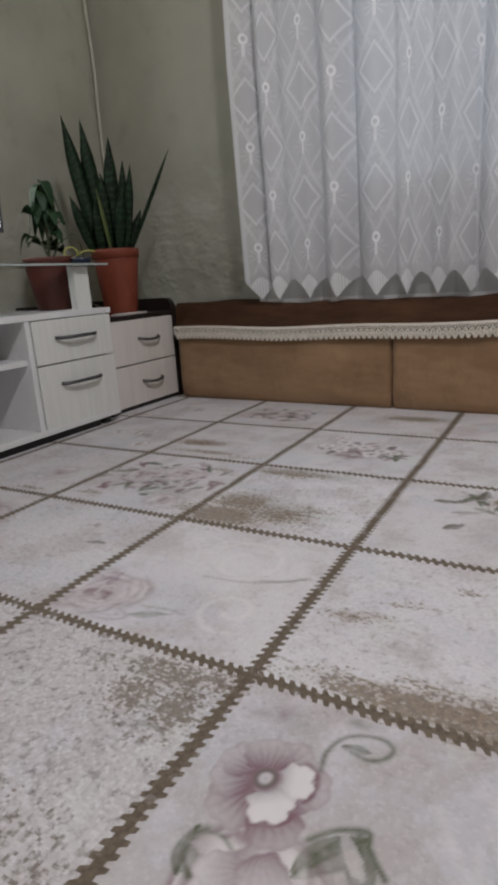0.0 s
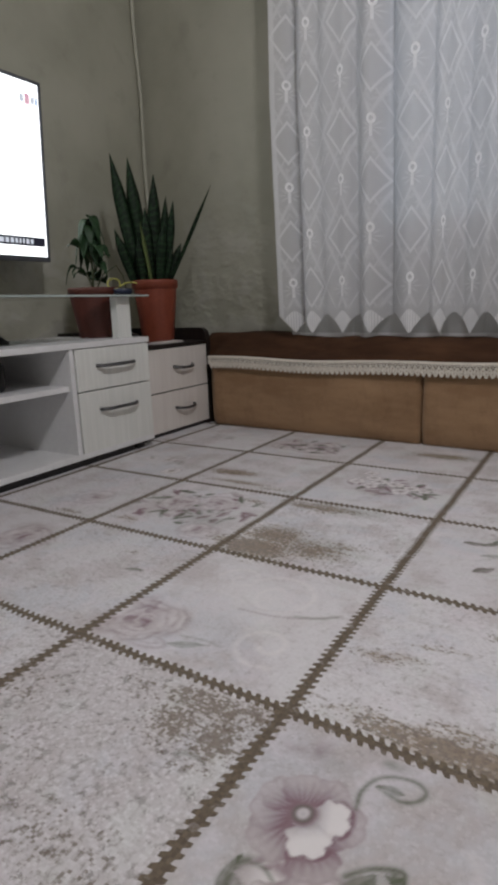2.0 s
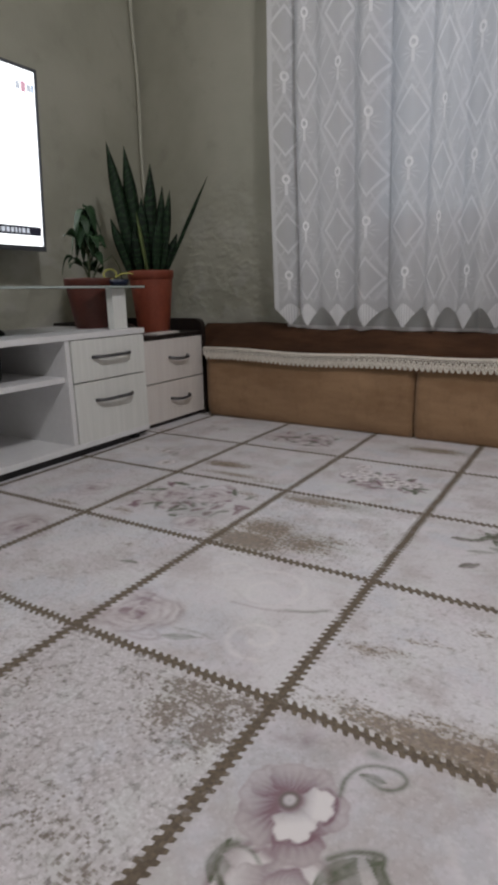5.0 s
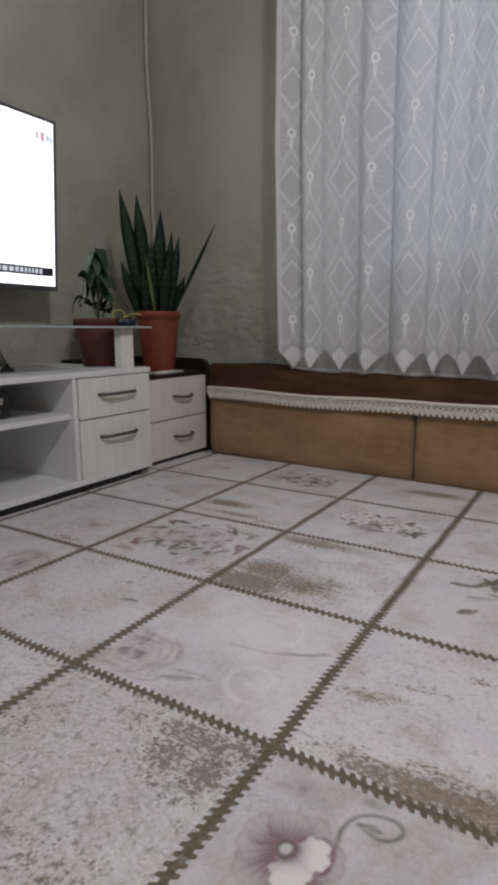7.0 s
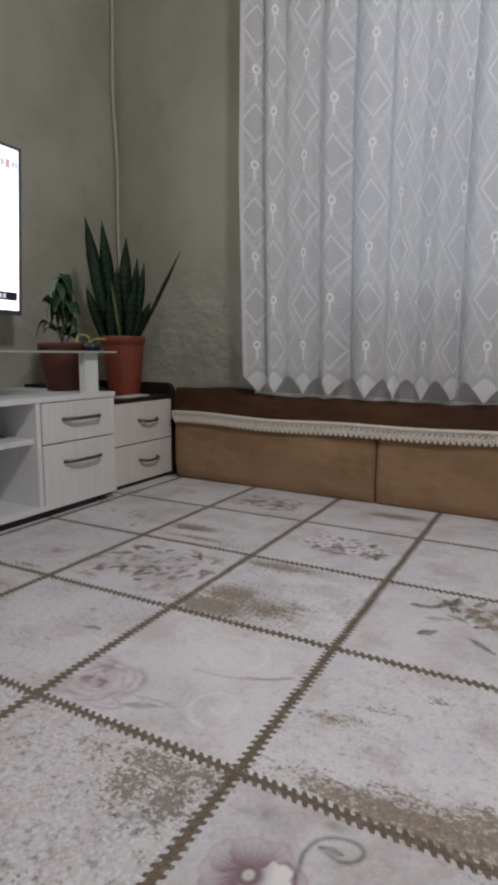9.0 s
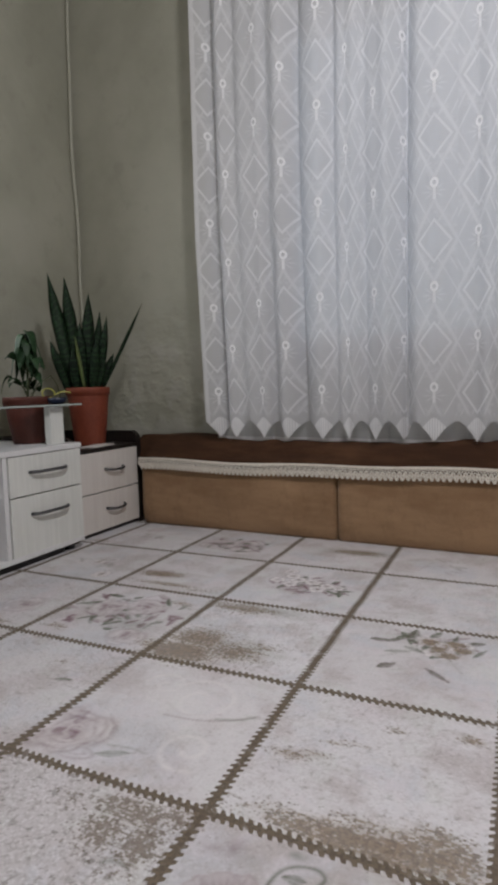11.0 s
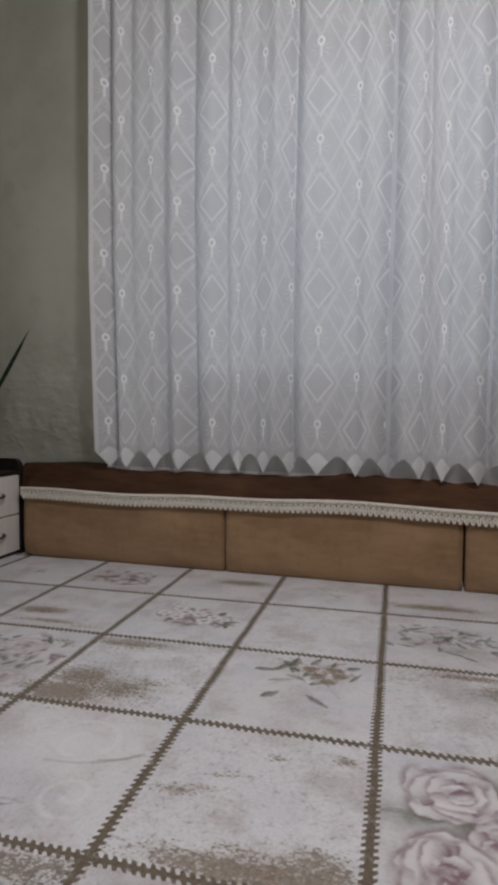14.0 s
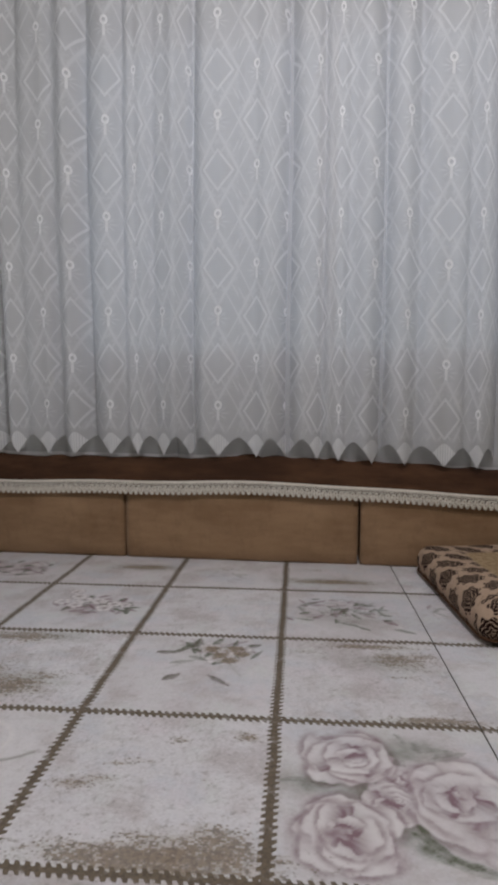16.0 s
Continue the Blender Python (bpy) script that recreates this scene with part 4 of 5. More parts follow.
    p.stain(-1.20, 1.24, 0.08, 0.02, 0.5)
    # by the cabinet
    p.leaf(-0.487, 0.232, 0.022, 0.008, 0.2, 0.85)
    p.stain(-0.55, 0.30, 0.03, 0.008, 0.45)
    p.rose(-0.93, 0.55, 0.05, 0.4, 0.4)
    p.rose(-0.86, 0.24, 0.06, 1.4, 0.5)
    p.stain(-0.92, 0.43, 0.06, 0.015, 0.55)
    p.twigs(-0.62, -0.2, 0.13, 8, 51, 0.5, 0.5)
    p.twigs(0.93, 1.05, 0.10, 8, 61, 0.7, 0.4)
    p.twigs(1.0, 0.2, 0.13, 8, 62, 0.6, 0.5)
    p.stain(1.05, 0.62, 0.1, 0.03, 0.5)
    return p.layer


def build_rug(name, xs, ys, top, label):
    """A woven rug: one sheet with a turned-down edge and a gentle ripple."""
    gx, gy = np.meshgrid(xs, ys, indexing="xy")
    z = top + (fbm(gx, gy, 2.2, 77) - 0.44) * 0.0028
    nx, ny = len(xs), len(ys)
    layer = paint_print(xs, ys)
    co = np.stack([gx, gy, z], -1).reshape(-1, 3)
    idx = np.arange(nx * ny).reshape(ny, nx)
    quads = np.stack([idx[:-1, :-1], idx[:-1, 1:], idx[1:, 1:], idx[1:, :-1]], -1).reshape(-1, 4)
    me = bpy.data.meshes.new(name)
    me.vertices.add(len(co))
    me.vertices.foreach_set("co", co.ravel())
    me.loops.add(quads.size)
    me.loops.foreach_set("vertex_index", quads.ravel())
    me.polygons.add(len(quads))
    me.polygons.foreach_set("loop_start", np.arange(0, quads.size, 4))
    me.polygons.foreach_set("use_smooth", np.ones(len(quads), dtype=bool))
    me.update(calc_edges=True)
    at = me.attributes.new("motif", "FLOAT_COLOR", "POINT")
    at.data.foreach_set("color", np.stack([l.ravel() for l in layer], -1).ravel())
    tones = {(-1, -1): 1.0, (0, 0): 0.28, (-2, 0): 0.35, (-2, -1): 0.7, (1, 1): 0.35, (-3, 1): 0.3, (0, 2): 0.2, (-1, 1): 0.3}
    peb = np.zeros(gx.shape)
    for (i, j), p in tones.items():
        peb[(np.floor(gx / 0.4) == i) & (np.floor(gy / 0.4) == j)] = p
    grounds = {(0, -1): 0.75, (1, 0): 0.40, (-1, -1): 0.40, (-2, 1): 0.35, (1, 2): 0.30, (1, 1): 0.30, (-1, 2): 0.25, (0, 0): 0.15, (-2, 3): 0.35, (-1, 3): 0.25,
               (-3, 1): 0.30, (-3, 0): 0.35, (-2, 0): 0.25, (-3, 2): 0.30, (-2, 2): 0.20, (0, 1): 0.20, (1, 3): 0.35, (2, 2): 0.3, (2, 1): 0.2}
    tone = np.full(gx.shape, 0.1)
    for (i, j), p in grounds.items():
        tone[(np.floor(gx / 0.4) == i) & (np.floor(gy / 0.4) == j)] = p
    tone = np.clip(tone * (0.7 + 0.7 * fbm(gx, gy, 7, 5)), 0, 1)
    me.attributes.new("ground_tone", "FLOAT", "POINT").data.foreach_set("value", tone.ravel())
    me.attributes.new("pebble", "FLOAT", "POINT").data.foreach_set("value", peb.ravel())
    me.materials.append(RUG)
    thing = tagged(empty(name), label, "rug")
    part("woven_face", me, RUG, thing)
    part("backing", box((xs[0] + 0.001, ys[0] + 0.001, -0.012), (xs[-1] - 0.001, ys[-1] - 0.001, top - 0.0028)), RUG_BACK, thing, "dark rug backing and edge")


def spans(*stops):
    """Grid lines from runs of (from, to, step)."""
    out = [np.linspace(a, b, max(2, int(round((b - a) / s)) + 1))[:-1] for a, b, s in stops]
    return np.concatenate(out + [np.array([stops[-1][1]])])


def build_rugs():
    ys = spans((-2.3, -0.45, 0.05), (-0.45, -0.30, 0.006), (-0.30, 0.0, 0.0022), (0.0, 0.45, 0.0030), (0.45, 1.62, 0.0050), (1.62, 1.66, 0.02))
    build_rug("printed_rug", spans((-1.80, -1.25, 0.04), (-1.25, -0.45, 0.0055), (-0.45, 0.0, 0.0040), (0.0, 0.25, 0.0022), (0.25, 0.7978, 0.0030)), ys, 0.0, "pale patchwork-print rug with brown stitched squares and faded roses")
    build_rug("side_rug", spans((0.8012, 1.25, 0.006), (1.25, 2.30, 0.04)), ys, -0.0008, "pale patchwork-print rug butted against the larger rug")


# ---- curtain wall: curtain, back cushions, throw with crochet edge, mattress ----
def fold(u, z, seed=0.0):
    """How far the cloth swings out of its plane."""
    fade = 0.75 + 0.25 * min(1.0, max(0.0, (2.6 - z) / 2.0))
    ph = math.pi * u / 0.150 + 0.9 * math.sin(u * 5.1 + seed) + 0.12 * math.sin(z * 2.3 + u * 3)
    a = 1 - 2 * abs(math.sin(ph)) ** 0.75
    b = math.sin(2 * math.pi * u / 0.41 + seed + 0.25 * math.sin(z * 1.7))
    c = math.sin(2 * math.pi * u / 0.074 + 2.1 * math.sin(u * 3.3) + seed)
    return fade * (0.050 * a * (0.62 + 0.55 * b) + 0.018 * b + 0.004 * c)


def sag(u):
    """How far the last cushion, and what lies and hangs over it, has sunk."""
    t = min(1.0, max(0.0, (u - 2.2) / 0.85))
    return 0.030 * t * t * (3 - 2 * t)


def curtain_sheet(name, u0, u1, top, hem, depth, material, scallop, parent, label, seed):
    P = 0.122
    us = np.arange(u0, u1, 0.0075)
    n = 90
    verts, uvs, faces = [], [], []
    for i, u in enumerate(us):
        f = (u / P) % 1.0
        tip = abs(2 * f - 1) if scallop else 0.0
        lift = 0.082 * (1 - (1 - tip) ** 1.5) if scallop else 0.004 * math.sin(u * 9)
        low = hem + lift - 0.020 * (u - u0) / (u1 - u0) - 0.9 * sag(u + 0.15)
        for j in range(n + 1):
            t = (j / n) ** 1.35
            z = low + (top - low) * t
            pull = 0.029 * min(1.0, max(0.0, (z - hem) / 0.9)) * max(0.0, 1 - (u - u0) / 0.7)
            drift = min(1.0, (u - u0) / 0.15) * (0.020 * math.sin(u * 9.3 + 0.6) + 0.009 * math.sin(u * 23.0))
            verts.append((u - pull + drift, depth + (1.0 if scallop else 0.45) * fold(u, z, seed), z))
            uvs.append((u, z - hem + 0.020 * (u - u0) / (u1 - u0) + 0.9 * sag(u + 0.15)))
    for i in range(len(us) - 1):
        for j in range(n):
            a = i * (n + 1) + j
            faces.append((a, a + n + 1, a + n + 2, a + 1))
    me = mesh_of(name, verts, faces, material, True)
    layer = me.uv_layers.new(name="UVMap")
    loops = np.empty(len(me.loops), dtype=np.int32)
    me.loops.foreach_get("vertex_index", loops)
    layer.data.foreach_set("uv", np.array(uvs)[loops].ravel())
    return part(name, me, material, parent, label)


def build_curtain():
    thing = tagged(empty("lace_curtain", NORTH), "long white lace curtain with woven diamonds and pointed hem", "curtain")
    curtain_sheet("lace_panel", 0.866, 3.85, 2.70, 0.412, -0.104, NET, True, thing, "white lace with diamonds, bows and leaf-shaped hem points", 0.0)
    curtain_sheet("lining", 0.874, 3.85, 2.70, 0.398, -0.050, VOILE, False, thing, "plain sheer white lining with straight hem", 1.7)
    rail = tagged(empty("curtain_rail", NORTH), "white curtain rail under the ceiling", "curtain rail")
    part("rail_profile", box((0.80, -0.105, 2.695), (3.95, -0.020, 2.725), 0.005), PVC, rail)
    for u in (1.1, 1.9, 2.8, 3.6):
        part("bracket", box((u, -0.06, 2.725), (u + 0.04, BACK, 2.755), 0.004, 1), PVC, rail)


def cushion_mesh(name, length, seed, start):
    """A firm wedge-topped back cushion with soft edges and a slight belly."""
    profile = [(-0.196, 0.0), (-0.206, 0.012), (-0.212, 0.06), (-0.214, 0.15), (-0.212, 0.25), (-0.206, 0.290), (-0.192, 0.305),
               (-0.14, 0.335), (-0.09, 0.365), (-0.05, 0.384), (0.02, 0.386), (0.085, 0.384), (0.100, 0.370), (0.103, 0.20), (0.103, 0.0)]
    verts, faces = [], []
    k = 44
    rng = random.Random(seed)
    ph = [rng.uniform(0, 6) for _ in range(3)]
    for i in range(k + 1):
        t = i / k
        end = min(t, 1 - t) * length
        soft = 1 - max(0.0, 1 - end / 0.016) ** 2
        for w, z in profile:
            cw, cz = -0.055, 0.17
            s = 0.955 + 0.045 * soft
            ripple = 0.003 * math.sin(9 * t + ph[0] + 6 * z) + 0.002 * math.sin(23 * t + ph[1] + 13 * z)
            verts.append((t * length, cw + (w - cw) * s + ripple * (z > 0.01), max(0.0, cz + (z - cz) * (s if z > 0.01 else 1.0) - sag(start + t * length) * z / 0.386)))
    m = len(profile)
    for i in range(k):
        for j in range(m):
            n = (j + 1) % m
            faces.append((i * m + j, (i + 1) * m + j, (i + 1) * m + n, i * m + n))
    faces += [tuple(range(m)), tuple(range(k * m, (k + 1) * m))[::-1]]
    return mesh_of(name, verts, faces, TAN, True)


def build_cushions():
    for i, (a, b) in enumerate(((0.532, 1.502), (1.512, 2.434), (2.444, 3.372))):
        ob = new("back_cushion", cushion_mesh("back_cushion", b - a, 5 + i, a))
        ob.matrix_basis = NORTH @ pose(a, 0, 0)
        tagged(ob, "long firm tan velour cushion standing against the wall", "cushion", "cushions along the wall")


def throw_edge(u):
    """Height of the throw's front edge along the wall."""
    return 0.311 + 0.004 * math.sin(u * 4.1) + 0.003 * math.sin(u * 9.7 + 1) - sag(u)


def build_throw():
    thing = tagged(empty("cushion_throw", NORTH), "dark brown velour throw with a cream crochet edge over the cushions", "throw")
    verts, faces = [], []
    us = np.arange(0.425, 3.38, 0.02)
    prof = [(-0.222, -0.020), (-0.222, -0.004), (-0.214, 0.004), (-0.19, 0.014), (-0.14, 0.042), (-0.09, 0.072), (-0.052, 0.090), (0.02, 0.091), (0.085, 0.090)]
    for u in us:
        e = throw_edge(u)
        left = 0.528 - u
        for k, (w, dz) in enumerate(prof):
            wob = 0.003 * math.sin(u * 7 + k) + 0.002 * math.sin(u * 17 + 2 * k)
            w2 = max(w, -0.16) if left > 0 else w
            top = dz if k < 6 else dz + 0.006 * math.sin(u * 3.1) - 0.006 * (u - 0.5) / 2
            verts.append((u, w2 + wob * 0.5, e + top + wob * (k > 2)))
    m = len(prof)
    for i in range(len(us) - 1):
        for j in range(m - 1):
            faces.append((i * m + j, (i + 1) * m + j, (i + 1) * m + j + 1, i * m + j + 1))
    cloth = part("cloth", mesh_of("cloth", verts, faces, BROWN, True), BROWN, thing)
    mod = cloth.modifiers.new("thickness", "SOLIDIFY")
    mod.thickness, mod.offset = 0.004, 1.0
    # crochet edge: eyelets above, a row of small fans below
    verts, faces = [], []
    pitch = 0.0215
    n = int((3.37 - 0.530) / pitch)

    def ring(cu, cz, r0, r1, sides, w):
        base = len(verts)
        for s in range(sides):
            a = 2 * math.pi * s / sides
            for r in (r0, r1):
                verts.append((cu + r * math.cos(a), w - 0.0016 * math.sin(a * 2), cz + r * 0.95 * math.sin(a)))
        for s in range(sides):
            t = (s + 1) % sides
            faces.append((base + 2 * s, base + 2 * s + 1, base + 2 * t + 1, base + 2 * t))

    for i in range(n):
        u = 0.530 + (i + 0.5) * pitch
        e = throw_edge(u)
        w = -0.2315
        b = len(verts)
        e0, e1 = throw_edge(u - pitch / 2), throw_edge(u + pitch / 2)
        for (a, c) in ((u - pitch / 2, e0), (u + pitch / 2, e1)):
            verts.extend([(a, w, c - 0.003), (a, w, c + 0.002), (a, w + 0.006, c + 0.006)])
        faces.extend([(b, b + 3, b + 4, b + 1), (b + 1, b + 4, b + 5, b + 2)])
        for off in (-0.25, 0.25):
            ring(u + off * pitch, e - 0.0095, 0.0032, 0.0062, 8, w - 0.0008)
        ring(u, e - 0.0215, 0.0026, 0.0098, 10, w - 0.001)
        ring(u + pitch / 2, e - 0.0325, 0.0022, 0.0104, 10, w - 0.0016)
        ring(u + pitch / 2, e - 0.0410, 0.0016, 0.0074, 8, w - 0.001)
    lace = part("crochet_edge", mesh_of("crochet_edge", verts, faces, CROCHET), CROCHET, thing, "cream crochet lace trim with small fans")
    mod = lace.modifiers.new("thickness", "SOLIDIFY")
    mod.thickness, mod.offset = 0.002, 0.0


def build_mattress():
    """Folded floor mattress: rounded slab, patterned cover, dark cord for the shade at its foot."""
    x0, x1, y0, y1, h, r = 0.905, 1.85, 0.80, 1.49, 0.105, 0.045
    thing = tagged(empty("floor_mattress", pose(0.898, 1.120, 0, 0, 0, 3.5) @ pose(-0.905, -1.145, 0)), "beige floor mattress with dark brown damask blossom border", "mattress")
    verts, faces = [], []
    # rings from the bottom edge up over the rounded side to the middle of the top
    rings = []
    for k in range(9):
        a = -math.pi / 2 + math.pi * k / 8
        rings.append((r * 0.8 * (1 - math.cos(a)), h / 2 + h / 2 * math.sin(a)))
    for q in (0.09, 0.13, 0.18, 0.24, 0.30):
        rings.append((q, h + 0.006 * math.sin(q * 14)))

    def outline(inset):
        pts = []
        a0, a1, b0, b1 = x0 + inset, x1 - inset, y0 + inset, y1 - inset
        c = max(0.004, 0.05 - inset * 0.3)
        for cx, cy, s in ((a0 + c, b0 + c, 180), (a1 - c, b0 + c, 270), (a1 - c, b1 - c, 0), (a0 + c, b1 - c, 90)):
            for d in range(0, 91, 15):
                t = radians(s + d)
                pts.append((cx + c * math.cos(t), cy + c * math.sin(t)))
        # split the straight sides
        out = []
        for i, p in enumerate(pts):
            q = pts[(i + 1) % len(pts)]
            n = 12 if (i + 1) % 7 == 0 else 1
            out += [(p[0] + (q[0] - p[0]) * s / n, p[1] + (q[1] - p[1]) * s / n) for s in range(n)]
        return out

    for k, (inset, z) in enumerate(rings):
        pts = outline(inset)
        for a, b in pts:
            dip = 0.004 * math.sin(a * 11) + 0.004 * math.sin(b * 13 + 1)
            verts.append((a, b, z + dip * (z > h * 0.7) - 0.0015 * (k == 0)))
    n = len(pts)
    ref = outline(0.0)
    acc = [0.0]
    for i in range(n):
        p, q = ref[i], ref[(i + 1) % n]
        acc.append(acc[-1] + math.hypot(q[0] - p[0], q[1] - p[1]))
    face_uv = []
    runs = [0.0]
    for k in range(1, len(rings)):
        runs.append(runs[-1] + math.hypot(rings[k][0] - rings[k - 1][0], rings[k][1] - rings[k - 1][1]))
    for k in range(len(rings) - 1):
        for i in range(n):
            t = (i + 1) % n
            faces.append((k * n + i, k * n + t, (k + 1) * n + t, (k + 1) * n + i))
            face_uv += [(runs[k], acc[i]), (runs[k], acc[i + 1]), (runs[k + 1], acc[i + 1]), (runs[k + 1], acc[i])]
    last = (len(rings) - 1) * n
    faces.append(tuple(range(last, last + n)))
    face_uv += [(0.6 + verts[last + i][0], verts[last + i][1]) for i in range(n)]
    faces.append(tuple(range(n))[::-1])
    face_uv += [(0.0, 0.0)] * n
    me = bpy.data.meshes.new("cover")
    me.from_pydata(verts, [], faces)
    me.uv_layers.new(name="UVMap").data.foreach_set("uv", np.array(face_uv).ravel())
    me.materials.append(DAMASK)
    me.polygons.foreach_set("use_smooth", [True] * len(me.polygons))
    part("cover", me, DAMASK, thing)
    # dark cord put where only shade lies along the lower edge
    pts = [(a, b, h * 0.16) for a, b in outline(0.004)]
    v, f = tube(pts + pts[:1], 0.004, 6)
    part("shade_cord", mesh_of("shade_cord", v, f, BROWN, True), BROWN, thing, "dark brown cord standing in for the shade along the lower edge")


# ---- cabinets ----
def bow_handle(parent, y, z, long, x, label="dark metal bow handle", sag=0.006):
    pts = []
    for i in range(17):
        t = i / 16
        out = 0.026 * (1 - (2 * t - 1) ** 6)
        pts.append((x + out, y + (t - 0.5) * long, z - sag * (1 - (2 * t - 1) ** 2)))
    v, f = tube(pts, 0.0062, 8)
    h = part("handle", mesh_of("handle", v, f, METAL, True), METAL, parent, label)
    return h


def build_tv_stand():
    st = tagged(empty("tv_stand", pose(-1.2, 0, 0)), "low white tv stand with drawers, open shelves and glass deck", "tv stand")
    ya, yd, yb = -0.30, 0.766, 1.140  # far end of the open shelves, drawer column, end panel
    xb = -0.50
    part("top_board", box((xb, ya, 0.413), (0.0, yb + 0.004, 0.433), 0.002), WHITE_BOARD, st)
    part("base_board", box((xb, ya, 0.030), (-0.002, yb, 0.050), 0.002), WHITE_BOARD, st)
    # black block added for the deep shade between base board and rug
    part("plinth_fill", box((xb + 0.02, ya + 0.02, 0.0), (-0.030, yb - 0.09, 0.0295)), BLACK, st, "black fill standing in for the shade in the gap under the stand")
    part("side_panel", box((xb, yb - 0.018, 0.050), (-0.022, yb, 0.413), 0.001), WHITE_BOARD, st)
    part("side_panel", box((xb, ya, 0.050), (-0.004, ya + 0.018, 0.413), 0.001), WHITE_BOARD, st)
    part("divider", box((xb, yd - 0.020, 0.050), (-0.004, yd - 0.002, 0.413), 0.001), WHITE_BOARD, st)
    part("shelf", box((xb, ya + 0.018, 0.272), (-0.02, yd - 0.020, 0.290), 0.001), WHITE_BOARD, st)
    part("back_panel", box((xb - 0.004, ya, 0.030), (xb, yb, 0.413)), WHITE_BOARD, st)
    for z0, z1 in ((0.266, 0.410), (0.036, 0.261)):
        d = part("drawer", box((-0.021, yd + 0.005, z0), (-0.003, yb - 0.001, z1), 0.0015), CREAM_FRONT, st, "white streaked drawer front")
        hz = (z0 + z1) / 2 + (0.010 if z0 > 0.2 else 0.045)
        bow_handle(d, (yd + yb) / 2 + 0.005, hz, 0.190, -0.004, sag=0.0)
    for x in (-0.05, -0.44):
        v, f = turned([(0.020, 0.0), (0.024, 0.004), (0.024, 0.022), (0.018, 0.030)], 16, (x, yb - 0.045, 0.0))
        part("foot", mesh_of("foot", v, f, BLACK, True), BLACK, st, "black plastic foot")
    part("post", box((-0.070, 1.022, 0.433), (-0.038, 1.092, 0.583), 0.0015), CREAM_FRONT, st, "white block holding up the glass")
    part("post", box((-0.070, -0.10, 0.433), (-0.038, -0.03, 0.583), 0.0015), CREAM_FRONT, st, "white block holding up the glass")
    # deck of dark glass: deep behind, cut back in a curve beside the potted plant
    outline = [(-0.010, 1.175), (-0.010, -0.22), (-0.62, -0.22), (-0.62, 0.86)]
    outline += [(-0.62 + 0.515 * math.sin(radians(a)), 0.86 + 0.11 * (1 - math.cos(radians(a)))) for a in range(15, 91, 15)]
    outline += [(-0.105, 1.175)]
    bm = bmesh.new()
    lo, hi = [[bm.verts.new((x, y, z)) for x, y in outline] for z in (0.583, 0.591)]
    bm.faces.new(lo)
    bm.faces.new(hi[::-1])
    for q in range(len(outline)):
        r = (q + 1) % len(outline)
        bm.faces.new((lo[q], lo[r], hi[r], hi[q]))
    part("glass_deck", bm, SMOKED, st, "smoked glass deck raised on white blocks")
    part("glass_edge", box((-0.0095, -0.215, 0.5835), (-0.0075, 1.170, 0.5905), 0.0008, 1), EDGE, st, "pale ground edge of the glass")
    part("glass_edge", box((-0.100, 1.1755, 0.5835), (-0.015, 1.1775, 0.5905), 0.0008, 1), EDGE, st, "pale ground edge of the glass")


def build_bedside():
    ns = tagged(empty("bedside_cabinet", pose(-1.265, 0, 0)), "small dark wenge cabinet with two cream drawers", "cabinet")
    y0, y1, xb = 1.160, 1.644, -0.46

    def gallery(y, name):
        """Side board that rises past the top with a rounded front corner."""
        bm = bmesh.new()
        prof = [(xb, 0.0), (-0.002, 0.0), (-0.002, 0.405)]
        prof += [(-0.042 + 0.040 * math.cos(radians(a)), 0.405 + 0.040 * math.sin(radians(a))) for a in range(15, 91, 15)]
        prof += [(xb, 0.445)]
        lo = [bm.verts.new((x, y, z)) for x, z in prof]
        hi = [bm.verts.new((x, y + (0.030 if y > 1.4 else 0.022), z)) for x, z in prof]
        bm.faces.new(lo)
        bm.faces.new(hi[::-1])
        for i in range(len(prof)):
            j = (i + 1) % len(prof)
            bm.faces.new((lo[i], lo[j], hi[j], hi[i]))
        part(name, bm, WENGE, ns)

    gallery(y1 - 0.030, "side_panel")
    gallery(y0, "side_panel")
    part("top_board", box((xb, y0 + 0.022, 0.374), (-0.004, y1 - 0.030, 0.390), 0.0015), WENGE, ns)
    part("plinth_fill", box((xb, y0 + 0.022, 0.0), (-0.020, y1 - 0.030, 0.018)), WENGE, ns)
    part("back_panel", box((xb - 0.01, y0, 0.0), (xb, y1, 0.445), 0.002), WENGE, ns)
    part("carcass", box((xb, y0 + 0.022, 0.018), (-0.024, y1 - 0.030, 0.374)), WENGE, ns)
    for z0, z1 in ((0.192, 0.370), (0.020, 0.1865)):
        d = part("drawer", box((-0.022, y0 + 0.024, z0), (-0.003, y1 - 0.032, z1), 0.0015), CREAM_FRONT_B, ns, "cream streaked drawer front")
        bow_handle(d, 1.432, (z0 + z1) / 2 + 0.010, 0.130, -0.004, sag=0.007)


# ---- pots and plants ----
def pot(parent, name, r_top, r_foot, h, material, rim=0.030, label=""):
    t = 0.008
    prof = [(r_foot * 0.96, 0.0), (r_foot, 0.006), (r_top * 0.935, h - rim - 0.004), (r_top * 0.94, h - rim), (r_top, h - rim + 0.002),
            (r_top * 1.005, h - 0.004), (r_top * 0.995, h), (r_top - t, h), (r_top - t - 0.002, h - 0.03), (r_foot - t, 0.02)]
    v, f = turned(prof, 48)
    part(name, mesh_of(name, v, f, material, True), material, parent, label)
    rng = random.Random(4)
    v, f = turned([(0.002, h - 0.022)] + [(r_top * k * 0.22, h - 0.022 + rng.uniform(-0.003, 0.003)) for k in (1, 2, 3, 4)], 24)
    part("soil", mesh_of("soil", v, f, SOIL, True), SOIL, parent)


